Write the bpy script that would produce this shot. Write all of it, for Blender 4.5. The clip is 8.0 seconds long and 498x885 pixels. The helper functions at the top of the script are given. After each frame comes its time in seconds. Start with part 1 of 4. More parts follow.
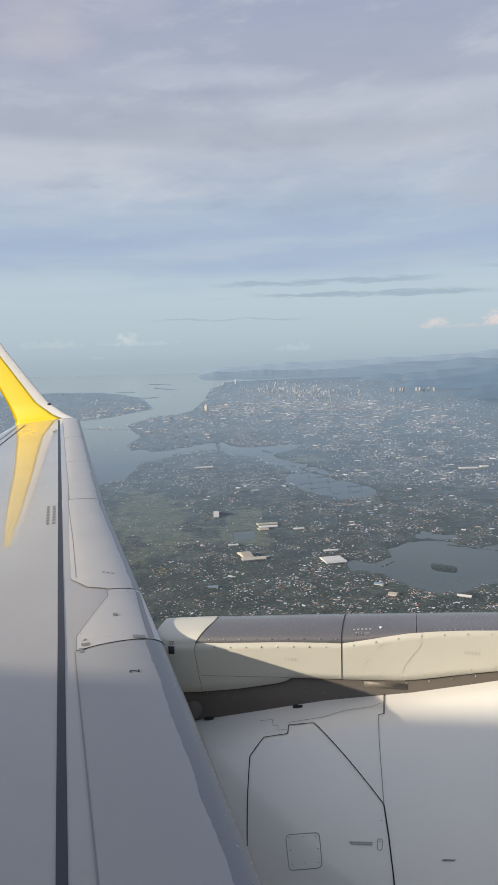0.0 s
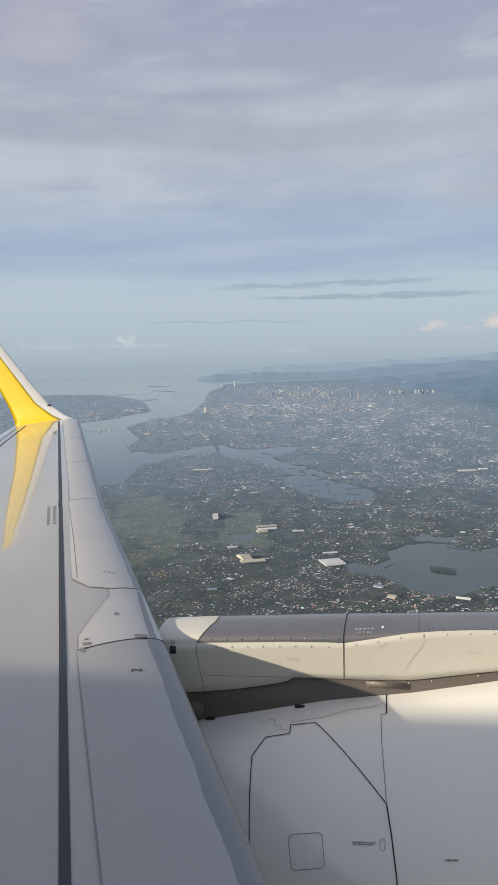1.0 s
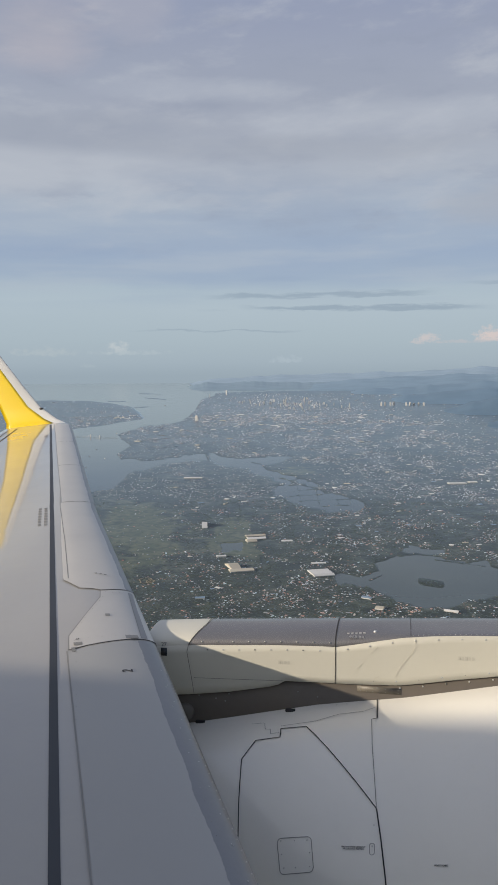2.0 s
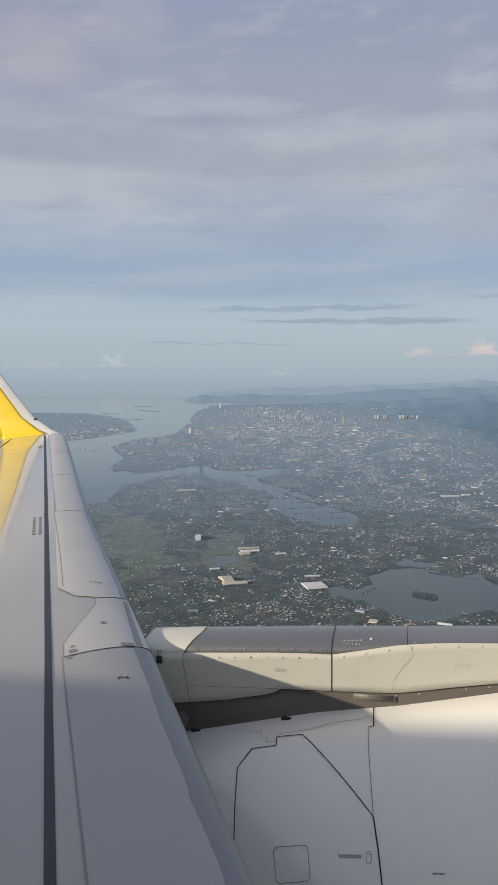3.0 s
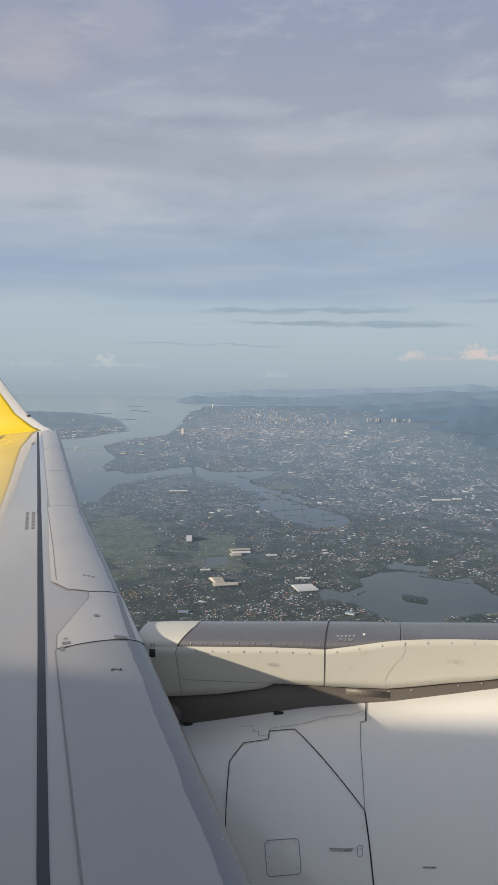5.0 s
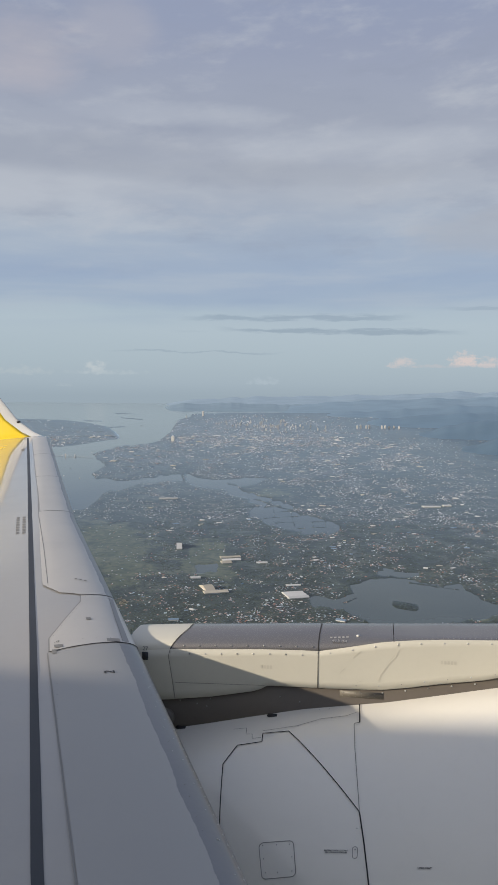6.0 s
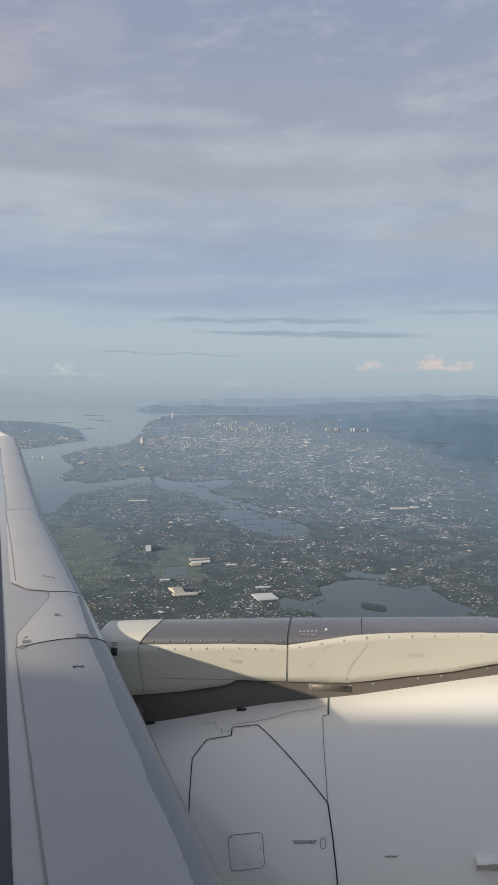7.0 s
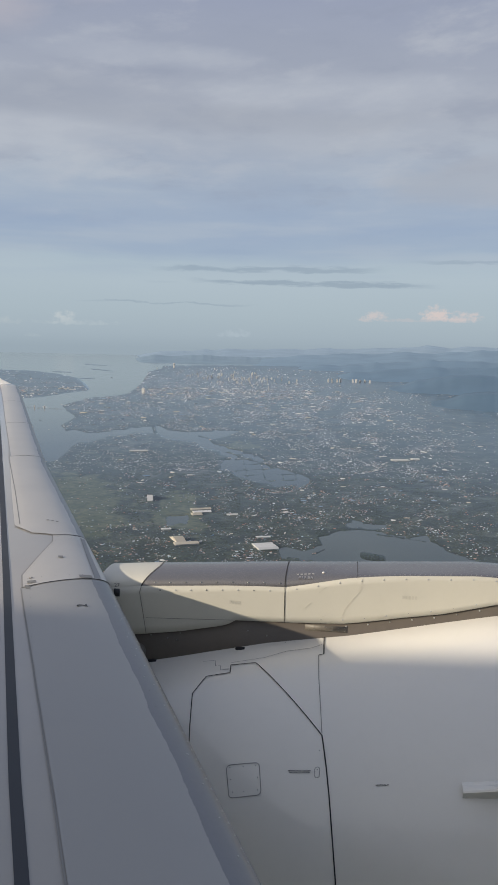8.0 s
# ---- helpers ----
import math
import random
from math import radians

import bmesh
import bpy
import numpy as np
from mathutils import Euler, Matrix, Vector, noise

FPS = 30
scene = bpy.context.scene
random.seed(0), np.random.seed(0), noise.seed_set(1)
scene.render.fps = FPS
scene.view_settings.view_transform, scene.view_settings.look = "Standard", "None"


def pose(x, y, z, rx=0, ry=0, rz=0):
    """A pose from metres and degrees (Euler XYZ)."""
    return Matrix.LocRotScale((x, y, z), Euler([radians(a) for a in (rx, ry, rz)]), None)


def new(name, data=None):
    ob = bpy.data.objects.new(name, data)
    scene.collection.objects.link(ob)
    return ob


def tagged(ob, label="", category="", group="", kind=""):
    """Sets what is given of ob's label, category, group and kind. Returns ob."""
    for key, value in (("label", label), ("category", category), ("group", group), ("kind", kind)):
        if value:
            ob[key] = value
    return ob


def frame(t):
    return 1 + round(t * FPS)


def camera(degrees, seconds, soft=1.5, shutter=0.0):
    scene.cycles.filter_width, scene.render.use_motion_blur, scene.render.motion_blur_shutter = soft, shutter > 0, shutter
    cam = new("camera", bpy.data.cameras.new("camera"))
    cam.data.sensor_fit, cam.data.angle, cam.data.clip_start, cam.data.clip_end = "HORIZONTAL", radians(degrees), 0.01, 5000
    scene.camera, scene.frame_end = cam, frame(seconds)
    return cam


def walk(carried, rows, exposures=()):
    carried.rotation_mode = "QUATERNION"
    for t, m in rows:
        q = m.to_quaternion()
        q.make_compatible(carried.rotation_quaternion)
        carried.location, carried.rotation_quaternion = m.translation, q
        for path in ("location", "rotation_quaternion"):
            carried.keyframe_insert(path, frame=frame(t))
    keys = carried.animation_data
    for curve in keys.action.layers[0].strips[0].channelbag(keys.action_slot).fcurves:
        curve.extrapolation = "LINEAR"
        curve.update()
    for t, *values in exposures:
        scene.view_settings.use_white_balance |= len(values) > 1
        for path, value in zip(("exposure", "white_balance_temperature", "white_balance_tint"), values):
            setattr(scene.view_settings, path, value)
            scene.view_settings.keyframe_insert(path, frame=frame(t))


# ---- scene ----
EYE_Z = 70.0          # height of the cabin window over the land
YAW = -11.0           # heading of the aircraft's nose, from the x axis


# the camera and its way
cam = camera(36.0, 8.0)
PATH = [
    (0, 0.0618, 0.0140, 0.1037, 83.903, 1.499, 1.103),
    (0.5, 0.0545, 0.0174, 0.0957, 83.901, 1.504, 1.139),
    (1, 0.0445, 0.0202, 0.0846, 84.076, 1.410, 1.054),
    (1.5, 0.0350, 0.0163, 0.0665, 84.342, 1.011, 0.902),
    (2, 0.0182, 0.0148, 0.0466, 84.750, 0.309, 0.458),
    (3.5, 0.0021, 0.0034, 0.0049, 85.877, 0.192, -0.072),
    (4, -0.0000, -0.0000, 0.0000, 85.800, 0.000, -0.000),
    (4.5, -0.0084, 0.0005, -0.0078, 85.648, -0.538, -0.121),
    (6, -0.0320, 0.0020, -0.0575, 86.352, -0.562, -1.264),
    (6.5, -0.0372, -0.0139, -0.0653, 86.415, -1.078, -1.545),
    (7, -0.0332, -0.0204, -0.0948, 86.540, -0.791, -3.527),
    (7.5, -0.0314, -0.0383, -0.1083, 86.556, -0.895, -4.582),
    (8, -0.0283, -0.0790, -0.1127, 82.863, -1.185, -3.379),
]
walk(cam, [(t, pose(x, y, EYE_Z + z, rx, ry, rz)) for t, x, y, z, rx, ry, rz in PATH],
     exposures=[(0.0, 0.22), (0.5, 0.20), (1.0, 0.15), (1.5, 0.06), (2.0, 0.0), (4.0, 0.02), (6.0, 0.02), (8.0, 0.0)])


# ---------------------------------------------------------------- node helpers
def lin(r, g, b):
    """Linear colour from 0..255 display values."""
    def one(v):
        v /= 255.0
        return v / 12.92 if v <= 0.04045 else ((v + 0.055) / 1.055) ** 2.4
    return (one(r), one(g), one(b), 1.0)


class Tree:
    """Short hand for a node tree."""

    def __init__(self, tree):
        self.t = tree
        tree.nodes.clear()

    def node(self, kind, **values):
        n = self.t.nodes.new(kind)
        for k, v in values.items():
            setattr(n, k, v)
        return n

    def link(self, a, b):
        self.t.links.new(a, b)

    def put(self, socket, value):
        if hasattr(value, "links"):
            self.link(value, socket)
        else:
            socket.default_value = value

    def math(self, op, a, b=0.0, c=0.0, clamp=False):
        n = self.node("ShaderNodeMath", operation=op, use_clamp=clamp)
        for s, v in zip(n.inputs, (a, b, c)):
            self.put(s, v)
        return n.outputs[0]

    def smooth(self, v, lo, hi):
        n = self.node("ShaderNodeMapRange", interpolation_type="SMOOTHSTEP")
        self.put(n.inputs[0], v)
        self.put(n.inputs[1], lo)
        self.put(n.inputs[2], hi)
        return n.outputs[0]

    def noise(self, vec, scale, detail=4.0, rough=0.55, out=0):
        n = self.node("ShaderNodeTexNoise")
        if vec is not None:
            self.link(vec, n.inputs["Vector"])
        n.inputs["Scale"].default_value = scale
        n.inputs["Detail"].default_value = detail
        n.inputs["Roughness"].default_value = rough
        return n.outputs[out]

    def mix(self, fac, a, b, blend="MIX"):
        n = self.node("ShaderNodeMix", data_type="RGBA", blend_type=blend)
        self.put(n.inputs[0], fac)
        self.put(n.inputs[6], a)
        self.put(n.inputs[7], b)
        return n.outputs[2]

    def ramp(self, fac, stops, mode="LINEAR"):
        n = self.node("ShaderNodeValToRGB")
        n.color_ramp.interpolation = mode
        el = n.color_ramp.elements
        while len(el) < len(stops):
            el.new(0.5)
        for e, (p, c) in zip(el, stops):
            e.position, e.color = p, c
        self.put(n.inputs[0], fac)
        return n.outputs[0]

    def xyz(self, x, y, z=0.0):
        n = self.node("ShaderNodeCombineXYZ")
        for s, v in zip(n.inputs, (x, y, z)):
            self.put(s, v)
        return n.outputs[0]

    def split(self, vec):
        n = self.node("ShaderNodeSeparateXYZ")
        self.link(vec, n.inputs[0])
        return n.outputs

    def bump(self, height, strength, distance):
        n = self.node("ShaderNodeBump")
        n.inputs["Strength"].default_value = strength
        n.inputs["Distance"].default_value = distance
        self.link(height, n.inputs["Height"])
        return n.outputs[0]


# ---------------------------------------------------------------- sun and sky
# the sun stands low, aft and inboard of the wing
SUN_WAY = Matrix.Rotation(radians(YAW), 3, "Z") @ Vector((0.868, 0.423, -0.259)).normalized()
sun = new("sun", bpy.data.lights.new("sun", "SUN"))
sun.data.energy, sun.data.angle, sun.data.color = 5.0, radians(0.9), (1.0, 0.87, 0.69)
sun.matrix_world = Matrix.Translation((0, 0, 120)) @ SUN_WAY.to_track_quat("-Z", "Y").to_matrix().to_4x4()

world = bpy.data.worlds.new("world")
scene.world = world
world.use_nodes = True
w = Tree(world.node_tree)
coord = w.node("ShaderNodeTexCoord").outputs["Generated"]
dx, dy, dz = w.split(coord)
elev = w.math("MULTIPLY", w.math("ARCSINE", dz), 57.2958)               # degrees over the horizon
bear = w.math("MULTIPLY", w.math("ARCTAN2", dx, dy), 57.2958)           # degrees to the right of ahead
sky = w.node("ShaderNodeTexSky", sky_type="NISHITA", sun_disc=False)
sky.sun_elevation = math.asin(-SUN_WAY.z)
sky.sun_rotation = math.atan2(-SUN_WAY.x, -SUN_WAY.y)
sky.altitude, sky.air_density, sky.dust_density = 600, 1.0, 2.0
sky_col = w.mix(1.0, sky.outputs[0], (0.07, 0.07, 0.07, 1), "MULTIPLY")
# the cloud deck: colour by height over the horizon, broken up by stretched noise
flat = w.xyz(w.math("MULTIPLY", bear, 0.05), w.math("MULTIPLY", elev, 0.20), w.math("MULTIPLY", dy, 0.6))
big = w.noise(flat, 1.0, 5.0, 0.55)
slant = w.xyz(w.math("ADD", w.math("MULTIPLY", bear, 0.05), w.math("MULTIPLY", elev, 0.045)), w.math("SUBTRACT", w.math("MULTIPLY", elev, 0.16), w.math("MULTIPLY", bear, 0.03)), 3.0)
fine = w.noise(slant, 2.2, 7.0, 0.6)
warp = w.math("ADD", elev, w.math("MULTIPLY", w.math("MULTIPLY", w.math("SUBTRACT", big, 0.5), 5.0), w.smooth(elev, 0.0, 9.0)))
deck = w.ramp(w.math("MULTIPLY_ADD", warp, 1 / 50.0, 0.2, clamp=True), [
    (0.0, lin(146, 162, 174)), (0.195, lin(159, 175, 187)), (0.215, lin(167, 183, 195)), (0.245, lin(173, 189, 200)),
    (0.30, lin(180, 195, 206)), (0.325, lin(176, 192, 205)), (0.345, lin(163, 180, 201)), (0.375, lin(159, 176, 200)), (0.40, lin(164, 179, 200)), (0.435, lin(171, 183, 200)),
    (0.48, lin(179, 186, 198)), (0.53, lin(172, 178, 191)), (0.60, lin(164, 171, 188)), (0.68, lin(156, 164, 186)),
    (0.80, lin(146, 158, 187)), (1.0, lin(147, 158, 183))])
# long level veils through the blue band
veil = w.noise(w.xyz(w.math("MULTIPLY", bear, 0.055), w.math("MULTIPLY", elev, 0.55), 5.0), 1.0, 4.0, 0.5)
in_band = w.math("MULTIPLY", w.smooth(elev, 4.0, 7.0), w.smooth(elev, 16.0, 11.0))
deck = w.mix(w.math("MULTIPLY", w.math("MULTIPLY", w.smooth(veil, 0.46, 0.70), in_band), 0.55), deck, lin(180, 191, 204))
deck = w.mix(w.math("MULTIPLY", w.math("MULTIPLY", w.smooth(veil, 0.46, 0.30), in_band), 0.30), deck, lin(150, 168, 195))
light_up = w.smooth(fine, 0.50, 0.72)
high = w.smooth(elev, 6.0, 13.0)
deck = w.mix(w.math("MULTIPLY", w.math("MULTIPLY", light_up, high), 0.38), deck, lin(200, 203, 209))
heap = w.noise(w.xyz(w.math("MULTIPLY", bear, 0.13), w.math("MULTIPLY", elev, 0.42), 9.0), 1.0, 6.0, 0.58)
deck = w.mix(w.math("MULTIPLY", w.math("MULTIPLY", w.smooth(heap, 0.52, 0.70), high), 0.36), deck, lin(192, 197, 206))
deck = w.mix(w.math("MULTIPLY", w.math("MULTIPLY", w.smooth(heap, 0.48, 0.30), high), 0.36), deck, lin(150, 158, 177))
# broad bright and dull patches of the deck: bearing, height, size, colour, amount
for b, e, wide, tall, col, amount in ((-15.0, 14.2, 13.0, 1.3, (194, 199, 208), 0.50), (-13.0, 16.6, 9.0, 1.3, (160, 167, 182), 0.55), (9.0, 17.4, 10.0, 1.3, (188, 194, 205), 0.45), (2.0, 15.6, 12.0, 0.9, (168, 174, 186), 0.5),
                                      (-15.0, 22.5, 4.0, 2.4, (188, 184, 192), 0.6), (-9.0, 24.5, 3.0, 2.4, (178, 179, 191), 0.5), (-3.0, 19.4, 8.0, 0.8, (184, 190, 202), 0.5), (20.0, 11.5, 6.0, 1.6, (172, 177, 188), 0.6)):
    u = w.math("DIVIDE", w.math("SUBTRACT", bear, b), wide)
    v = w.math("DIVIDE", w.math("SUBTRACT", elev, e), tall)
    d = w.math("ADD", w.math("MULTIPLY", u, u), w.math("MULTIPLY", v, v))
    m = w.smooth(w.math("SUBTRACT", w.math("MULTIPLY_ADD", w.math("ADD", fine, big), 2.6, -1.5), d), -0.6, 1.1)
    deck = w.mix(w.math("MULTIPLY", m, amount), deck, lin(*col))
dark = w.smooth(big, 0.52, 0.36)
deck = w.mix(w.math("MULTIPLY", w.math("MULTIPLY", dark, high), 0.20), deck, lin(146, 155, 176))
# two long dark streaks and a thin one, lying low
ripple = w.math("MULTIPLY", w.math("SUBTRACT", w.noise(w.xyz(w.math("MULTIPLY", bear, 0.22), elev, 7.0), 1.0, 4.0, 0.6), 0.5), 0.9)
rough = w.noise(w.xyz(w.math("MULTIPLY", bear, 0.16), w.math("MULTIPLY", elev, 1.6), 1.0), 2.0, 5.0, 0.6)
for at, lo, hi, thick, slope, amount in ((5.55, -4.6, 14.0, 0.27, 0.012, 0.42), (4.72, -1.8, 17.6, 0.25, -0.010, 0.50), (3.05, -10.0, 4.6, 0.09, 0.0, 0.32), (4.55, -5.2, -1.0, 0.12, 0.0, 0.25), (6.2, 14.0, 26.0, 0.2, 0.0, 0.3)):
    off = w.math("ABSOLUTE", w.math("SUBTRACT", w.math("ADD", elev, ripple), w.math("MULTIPLY_ADD", bear, slope, at)))
    band = w.smooth(w.math("SUBTRACT", off, w.math("MULTIPLY", w.math("SUBTRACT", rough, 0.5), thick * 2.2)), thick, thick * 0.15)
    ends = w.math("MULTIPLY", w.smooth(bear, lo, lo + 4.0), w.smooth(bear, hi, hi - 4.0))
    deck = w.mix(w.math("MULTIPLY", w.math("MULTIPLY", band, ends), amount), deck, lin(128, 147, 168))
# small far cumulus heads over the haze
puffy = w.noise(w.xyz(w.math("MULTIPLY", bear, 1.7), w.math("MULTIPLY", elev, 2.2), 0.0), 1.0, 7.0, 0.62)
for b, e, wide, tall, col in ((16.9, 2.30, 1.25, 0.90, (226, 208, 203)), (18.6, 2.2, 1.5, 0.65, (214, 203, 203)), (12.5, 2.15, 1.05, 0.62, (212, 203, 203)), (15.0, 2.05, 3.4, 0.20, (188, 192, 199)), (-10.1, 1.55, 0.95, 0.80, (196, 205, 210)), (-9.2, 1.38, 3.0, 0.30, (180, 194, 203)), (-15.3, 1.35, 2.3, 0.52, (180, 193, 201)), (2.3, 0.80, 1.3, 0.46, (178, 193, 204)), (-12.2, 0.45, 0.7, 0.20, (172, 187, 197)), (-25.0, 1.7, 3.0, 0.6, (180, 194, 202)), (27.0, 2.2, 4.0, 0.7, (205, 203, 206))):
    u = w.math("DIVIDE", w.math("SUBTRACT", bear, b), wide)
    v = w.math("DIVIDE", w.math("SUBTRACT", elev, e), tall)
    v = w.math("MAXIMUM", v, w.math("MULTIPLY", v, -3.2))
    d = w.math("ADD", w.math("MULTIPLY", u, u), w.math("MULTIPLY", v, v))
    m = w.smooth(w.math("SUBTRACT", w.math("MULTIPLY_ADD", puffy, 5.2, -1.55), d), -0.15, 1.4)
    deck = w.mix(w.math("MULTIPLY", m, 0.80), deck, lin(*col))
# unseen bright sky added round the low sun behind, to lighten wing and nacelle
to_sun = w.node("ShaderNodeVectorMath", operation="DOT_PRODUCT")
w.link(coord, to_sun.inputs[0])
to_sun.inputs[1].default_value = tuple(-SUN_WAY)
glow = w.smooth(to_sun.outputs["Value"], 0.45, 1.0)
deck = w.mix(glow, deck, (0.72, 0.70, 0.68, 1))
cover = w.mix(0.90, sky_col, deck)
bg = w.node("ShaderNodeBackground")
w.link(cover, bg.inputs[0])
bg.inputs[1].default_value = 1.0
w.link(bg.outputs[0], w.node("ShaderNodeOutputWorld").inputs[0])


# ---------------------------------------------------------------- materials
def material(name):
    m = bpy.data.materials.new(name)
    m.use_nodes = True
    t = Tree(m.node_tree)
    p = t.node("ShaderNodeBsdfPrincipled")
    t.link(p.outputs[0], t.node("ShaderNodeOutputMaterial").inputs[0])
    return m, t, p


def paint(name, colour, rough=0.35, coat=0.0, metal=0.0, grime=0.12, scale=6.0, coat_rough=0.08, ripple=3.0):
    """Aircraft paint: two scales of dirt, faint orange peel."""
    m, t, p = material(name)
    pos = t.node("ShaderNodeTexCoord").outputs["Object"]
    a = t.noise(pos, scale * 0.25, 5.0, 0.6)
    b = t.noise(pos, scale * 6.0, 4.0, 0.6)
    fac = t.math("ADD", t.math("MULTIPLY", t.smooth(a, 0.35, 0.75), grime), t.math("MULTIPLY", t.smooth(b, 0.45, 0.8), grime * 0.5))
    dirt = tuple(c * 0.55 for c in colour[:3]) + (1.0,)
    p.inputs["Base Color"].default_value = colour
    t.link(t.mix(fac, colour, dirt), p.inputs["Base Color"])
    p.inputs["Metallic"].default_value = metal
    t.link(t.math("MULTIPLY_ADD", a, 0.18, rough - 0.09), p.inputs["Roughness"])
    p.inputs["Coat Weight"].default_value = coat
    p.inputs["Coat Roughness"].default_value = coat_rough
    t.link(t.bump(t.noise(pos, ripple, 3.0, 0.5), 0.05, 0.02), p.inputs["Normal"])
    return m


GREY_SKIN = paint("wing_grey_paint", (0.37, 0.35, 0.315, 1), 0.30, 1.0, grime=0.08, scale=3.0, coat_rough=0.03, ripple=5.0)
# slat white, lightened as the sunlit copy of the inner slat's paint
SUNLIT_SLAT_PAINT = paint("sunlit_slat_white_paint", (0.53, 0.505, 0.465, 1), 0.38, 0.3, grime=0.10)
NAC_PAINT = paint("nacelle_white_paint", (0.80, 0.775, 0.715, 1), 0.36, 1.0, grime=0.08, scale=2.5, coat_rough=0.045)
CREAM = paint("pylon_cream_paint", (0.62, 0.60, 0.52, 1), 0.42, 0.15, grime=0.10)
STEEL = paint("pylon_grey_metal", (0.36, 0.33, 0.30, 1), 0.24, 0.0, 0.8, grime=0.2, scale=9.0)
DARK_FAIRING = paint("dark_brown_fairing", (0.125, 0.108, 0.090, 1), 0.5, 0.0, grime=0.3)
RUBBER = paint("dark_seal", (0.030, 0.034, 0.042, 1), 0.5, 0.0, grime=0.1)
GAP = paint("panel_gap", (0.02, 0.02, 0.022, 1), 0.7, 0.0, grime=0.0)
FAINT_GAP = paint("filled_panel_gap", (0.25, 0.245, 0.235, 1), 0.6, 0.0, grime=0.1)
CREAM_GAP = paint("filled_gap_on_cream", (0.26, 0.25, 0.22, 1), 0.6, 0.0, grime=0.1)
EDGE_GREY = paint("worn_edge_grey", (0.27, 0.265, 0.26, 1), 0.42, 0.1, grime=0.15)
INK = paint("stencil_ink", (0.04, 0.04, 0.045, 1), 0.6, 0.0, grime=0.0)
CREAM_INK = paint("faded_ink_on_cream", (0.55, 0.53, 0.46, 1), 0.6, 0.0, grime=0.0)
PLATE = paint("grimy_plate", (0.15, 0.135, 0.112, 1), 0.5, 0.0, grime=0.3)
FAINT_INK = paint("faded_stencil_ink", (0.24, 0.235, 0.22, 1), 0.6, 0.0, grime=0.0)
PALE_INK = paint("pale_stencil_ink", (0.31, 0.31, 0.315, 1), 0.6, 0.0, grime=0.0)
YELLOW = paint("yellow_paint", (0.86, 0.60, 0.004, 1), 0.30, 0.6, grime=0.04)
WHITE = paint("white_paint", (0.66, 0.66, 0.65, 1), 0.35, 0.3, grime=0.05)
RIVET = paint("fastener_metal", (0.27, 0.27, 0.26, 1), 0.35, 0.0, 0.7, grime=0.2)
PALE_RIVET = paint("pale_rivet_head", (0.50, 0.50, 0.50, 1), 0.4, 0.0, 0.2, grime=0.1)
LINING = paint("cabin_lining", (0.55, 0.54, 0.52, 1), 0.6, 0.0, grime=0.05)


def bare_edge(name, colour, width):
    """Leading edge: paint worn back along a ragged line to bare grey metal."""
    m, t, p = material(name)
    uv = t.node("ShaderNodeUVMap").outputs[0]
    o, c, _ = t.split(uv)
    pos = t.node("ShaderNodeTexCoord").outputs["Object"]
    rag = t.noise(pos, 14.0, 6.0, 0.7)
    wave = t.noise(pos, 3.0, 3.0, 0.5)
    edge = t.math("ADD", t.math("MULTIPLY", t.math("SUBTRACT", rag, 0.5), 0.022), t.math("MULTIPLY", t.math("SUBTRACT", wave, 0.5), 0.04))
    bare = t.smooth(t.math("ADD", c, edge), width, width - 0.006)
    grime = t.smooth(t.noise(pos, 2.0, 5.0, 0.6), 0.4, 0.8)
    white = t.mix(t.math("MULTIPLY", grime, 0.14), colour, (0.24, 0.24, 0.25, 1))
    grey = t.mix(t.math("MULTIPLY", t.noise(pos, 40.0, 3.0, 0.6), 0.5), (0.22, 0.225, 0.235, 1), (0.17, 0.175, 0.19, 1))
    t.link(t.mix(bare, white, grey), p.inputs["Base Color"])
    t.link(t.math("MULTIPLY", bare, 0.35), p.inputs["Metallic"])
    p.inputs["Roughness"].default_value = 0.36
    p.inputs["Coat Weight"].default_value = 0.2
    t.link(t.bump(t.math("MULTIPLY", bare, -1.0), 0.3, 0.002), p.inputs["Normal"])
    return m


# one slat paint in two tones: shade is painted into the inner slat's
SHADED_SLAT_EDGE = bare_edge("shaded_worn_slat_edge", (0.35, 0.345, 0.33, 1), 0.120)
SUNLIT_SLAT_EDGE = bare_edge("sunlit_worn_slat_edge", (0.53, 0.505, 0.465, 1), 0.058)


# ---------------------------------------------------------------- mesh helpers
def mesh_of(name, bm, mat, smooth=True):
    me = bpy.data.meshes.new(name)
    bm.normal_update()
    bm.to_mesh(me)
    bm.free()
    for p in me.polygons:
        p.use_smooth = smooth
    me.materials.append(mat)
    return me


def part(name, bm, mat, parent, label="", smooth=True):
    """One bmesh as one mesh object under a thing or a part."""
    ob = new(name, mesh_of(name, bm, mat, smooth))
    ob.parent = parent
    return tagged(ob, label)


def sheet(rows, closed=False, uvs=None):
    """A bmesh from rows of points; closed joins the last point of each row to the first."""
    bm = bmesh.new()
    grid = [[bm.verts.new(p) for p in row] for row in rows]
    layer = bm.loops.layers.uv.new("UVMap") if uvs else None
    for i in range(len(grid) - 1):
        n = len(grid[i])
        for j in range(n if closed else n - 1):
            k = (j + 1) % n
            quad = [(i, j), (i, k), (i + 1, k), (i + 1, j)]
            f = bm.faces.new([grid[a][b] for a, b in quad])
            if layer:
                for loop, (a, b) in zip(f.loops, quad):
                    loop[layer].uv = uvs[a][b]
    return bm


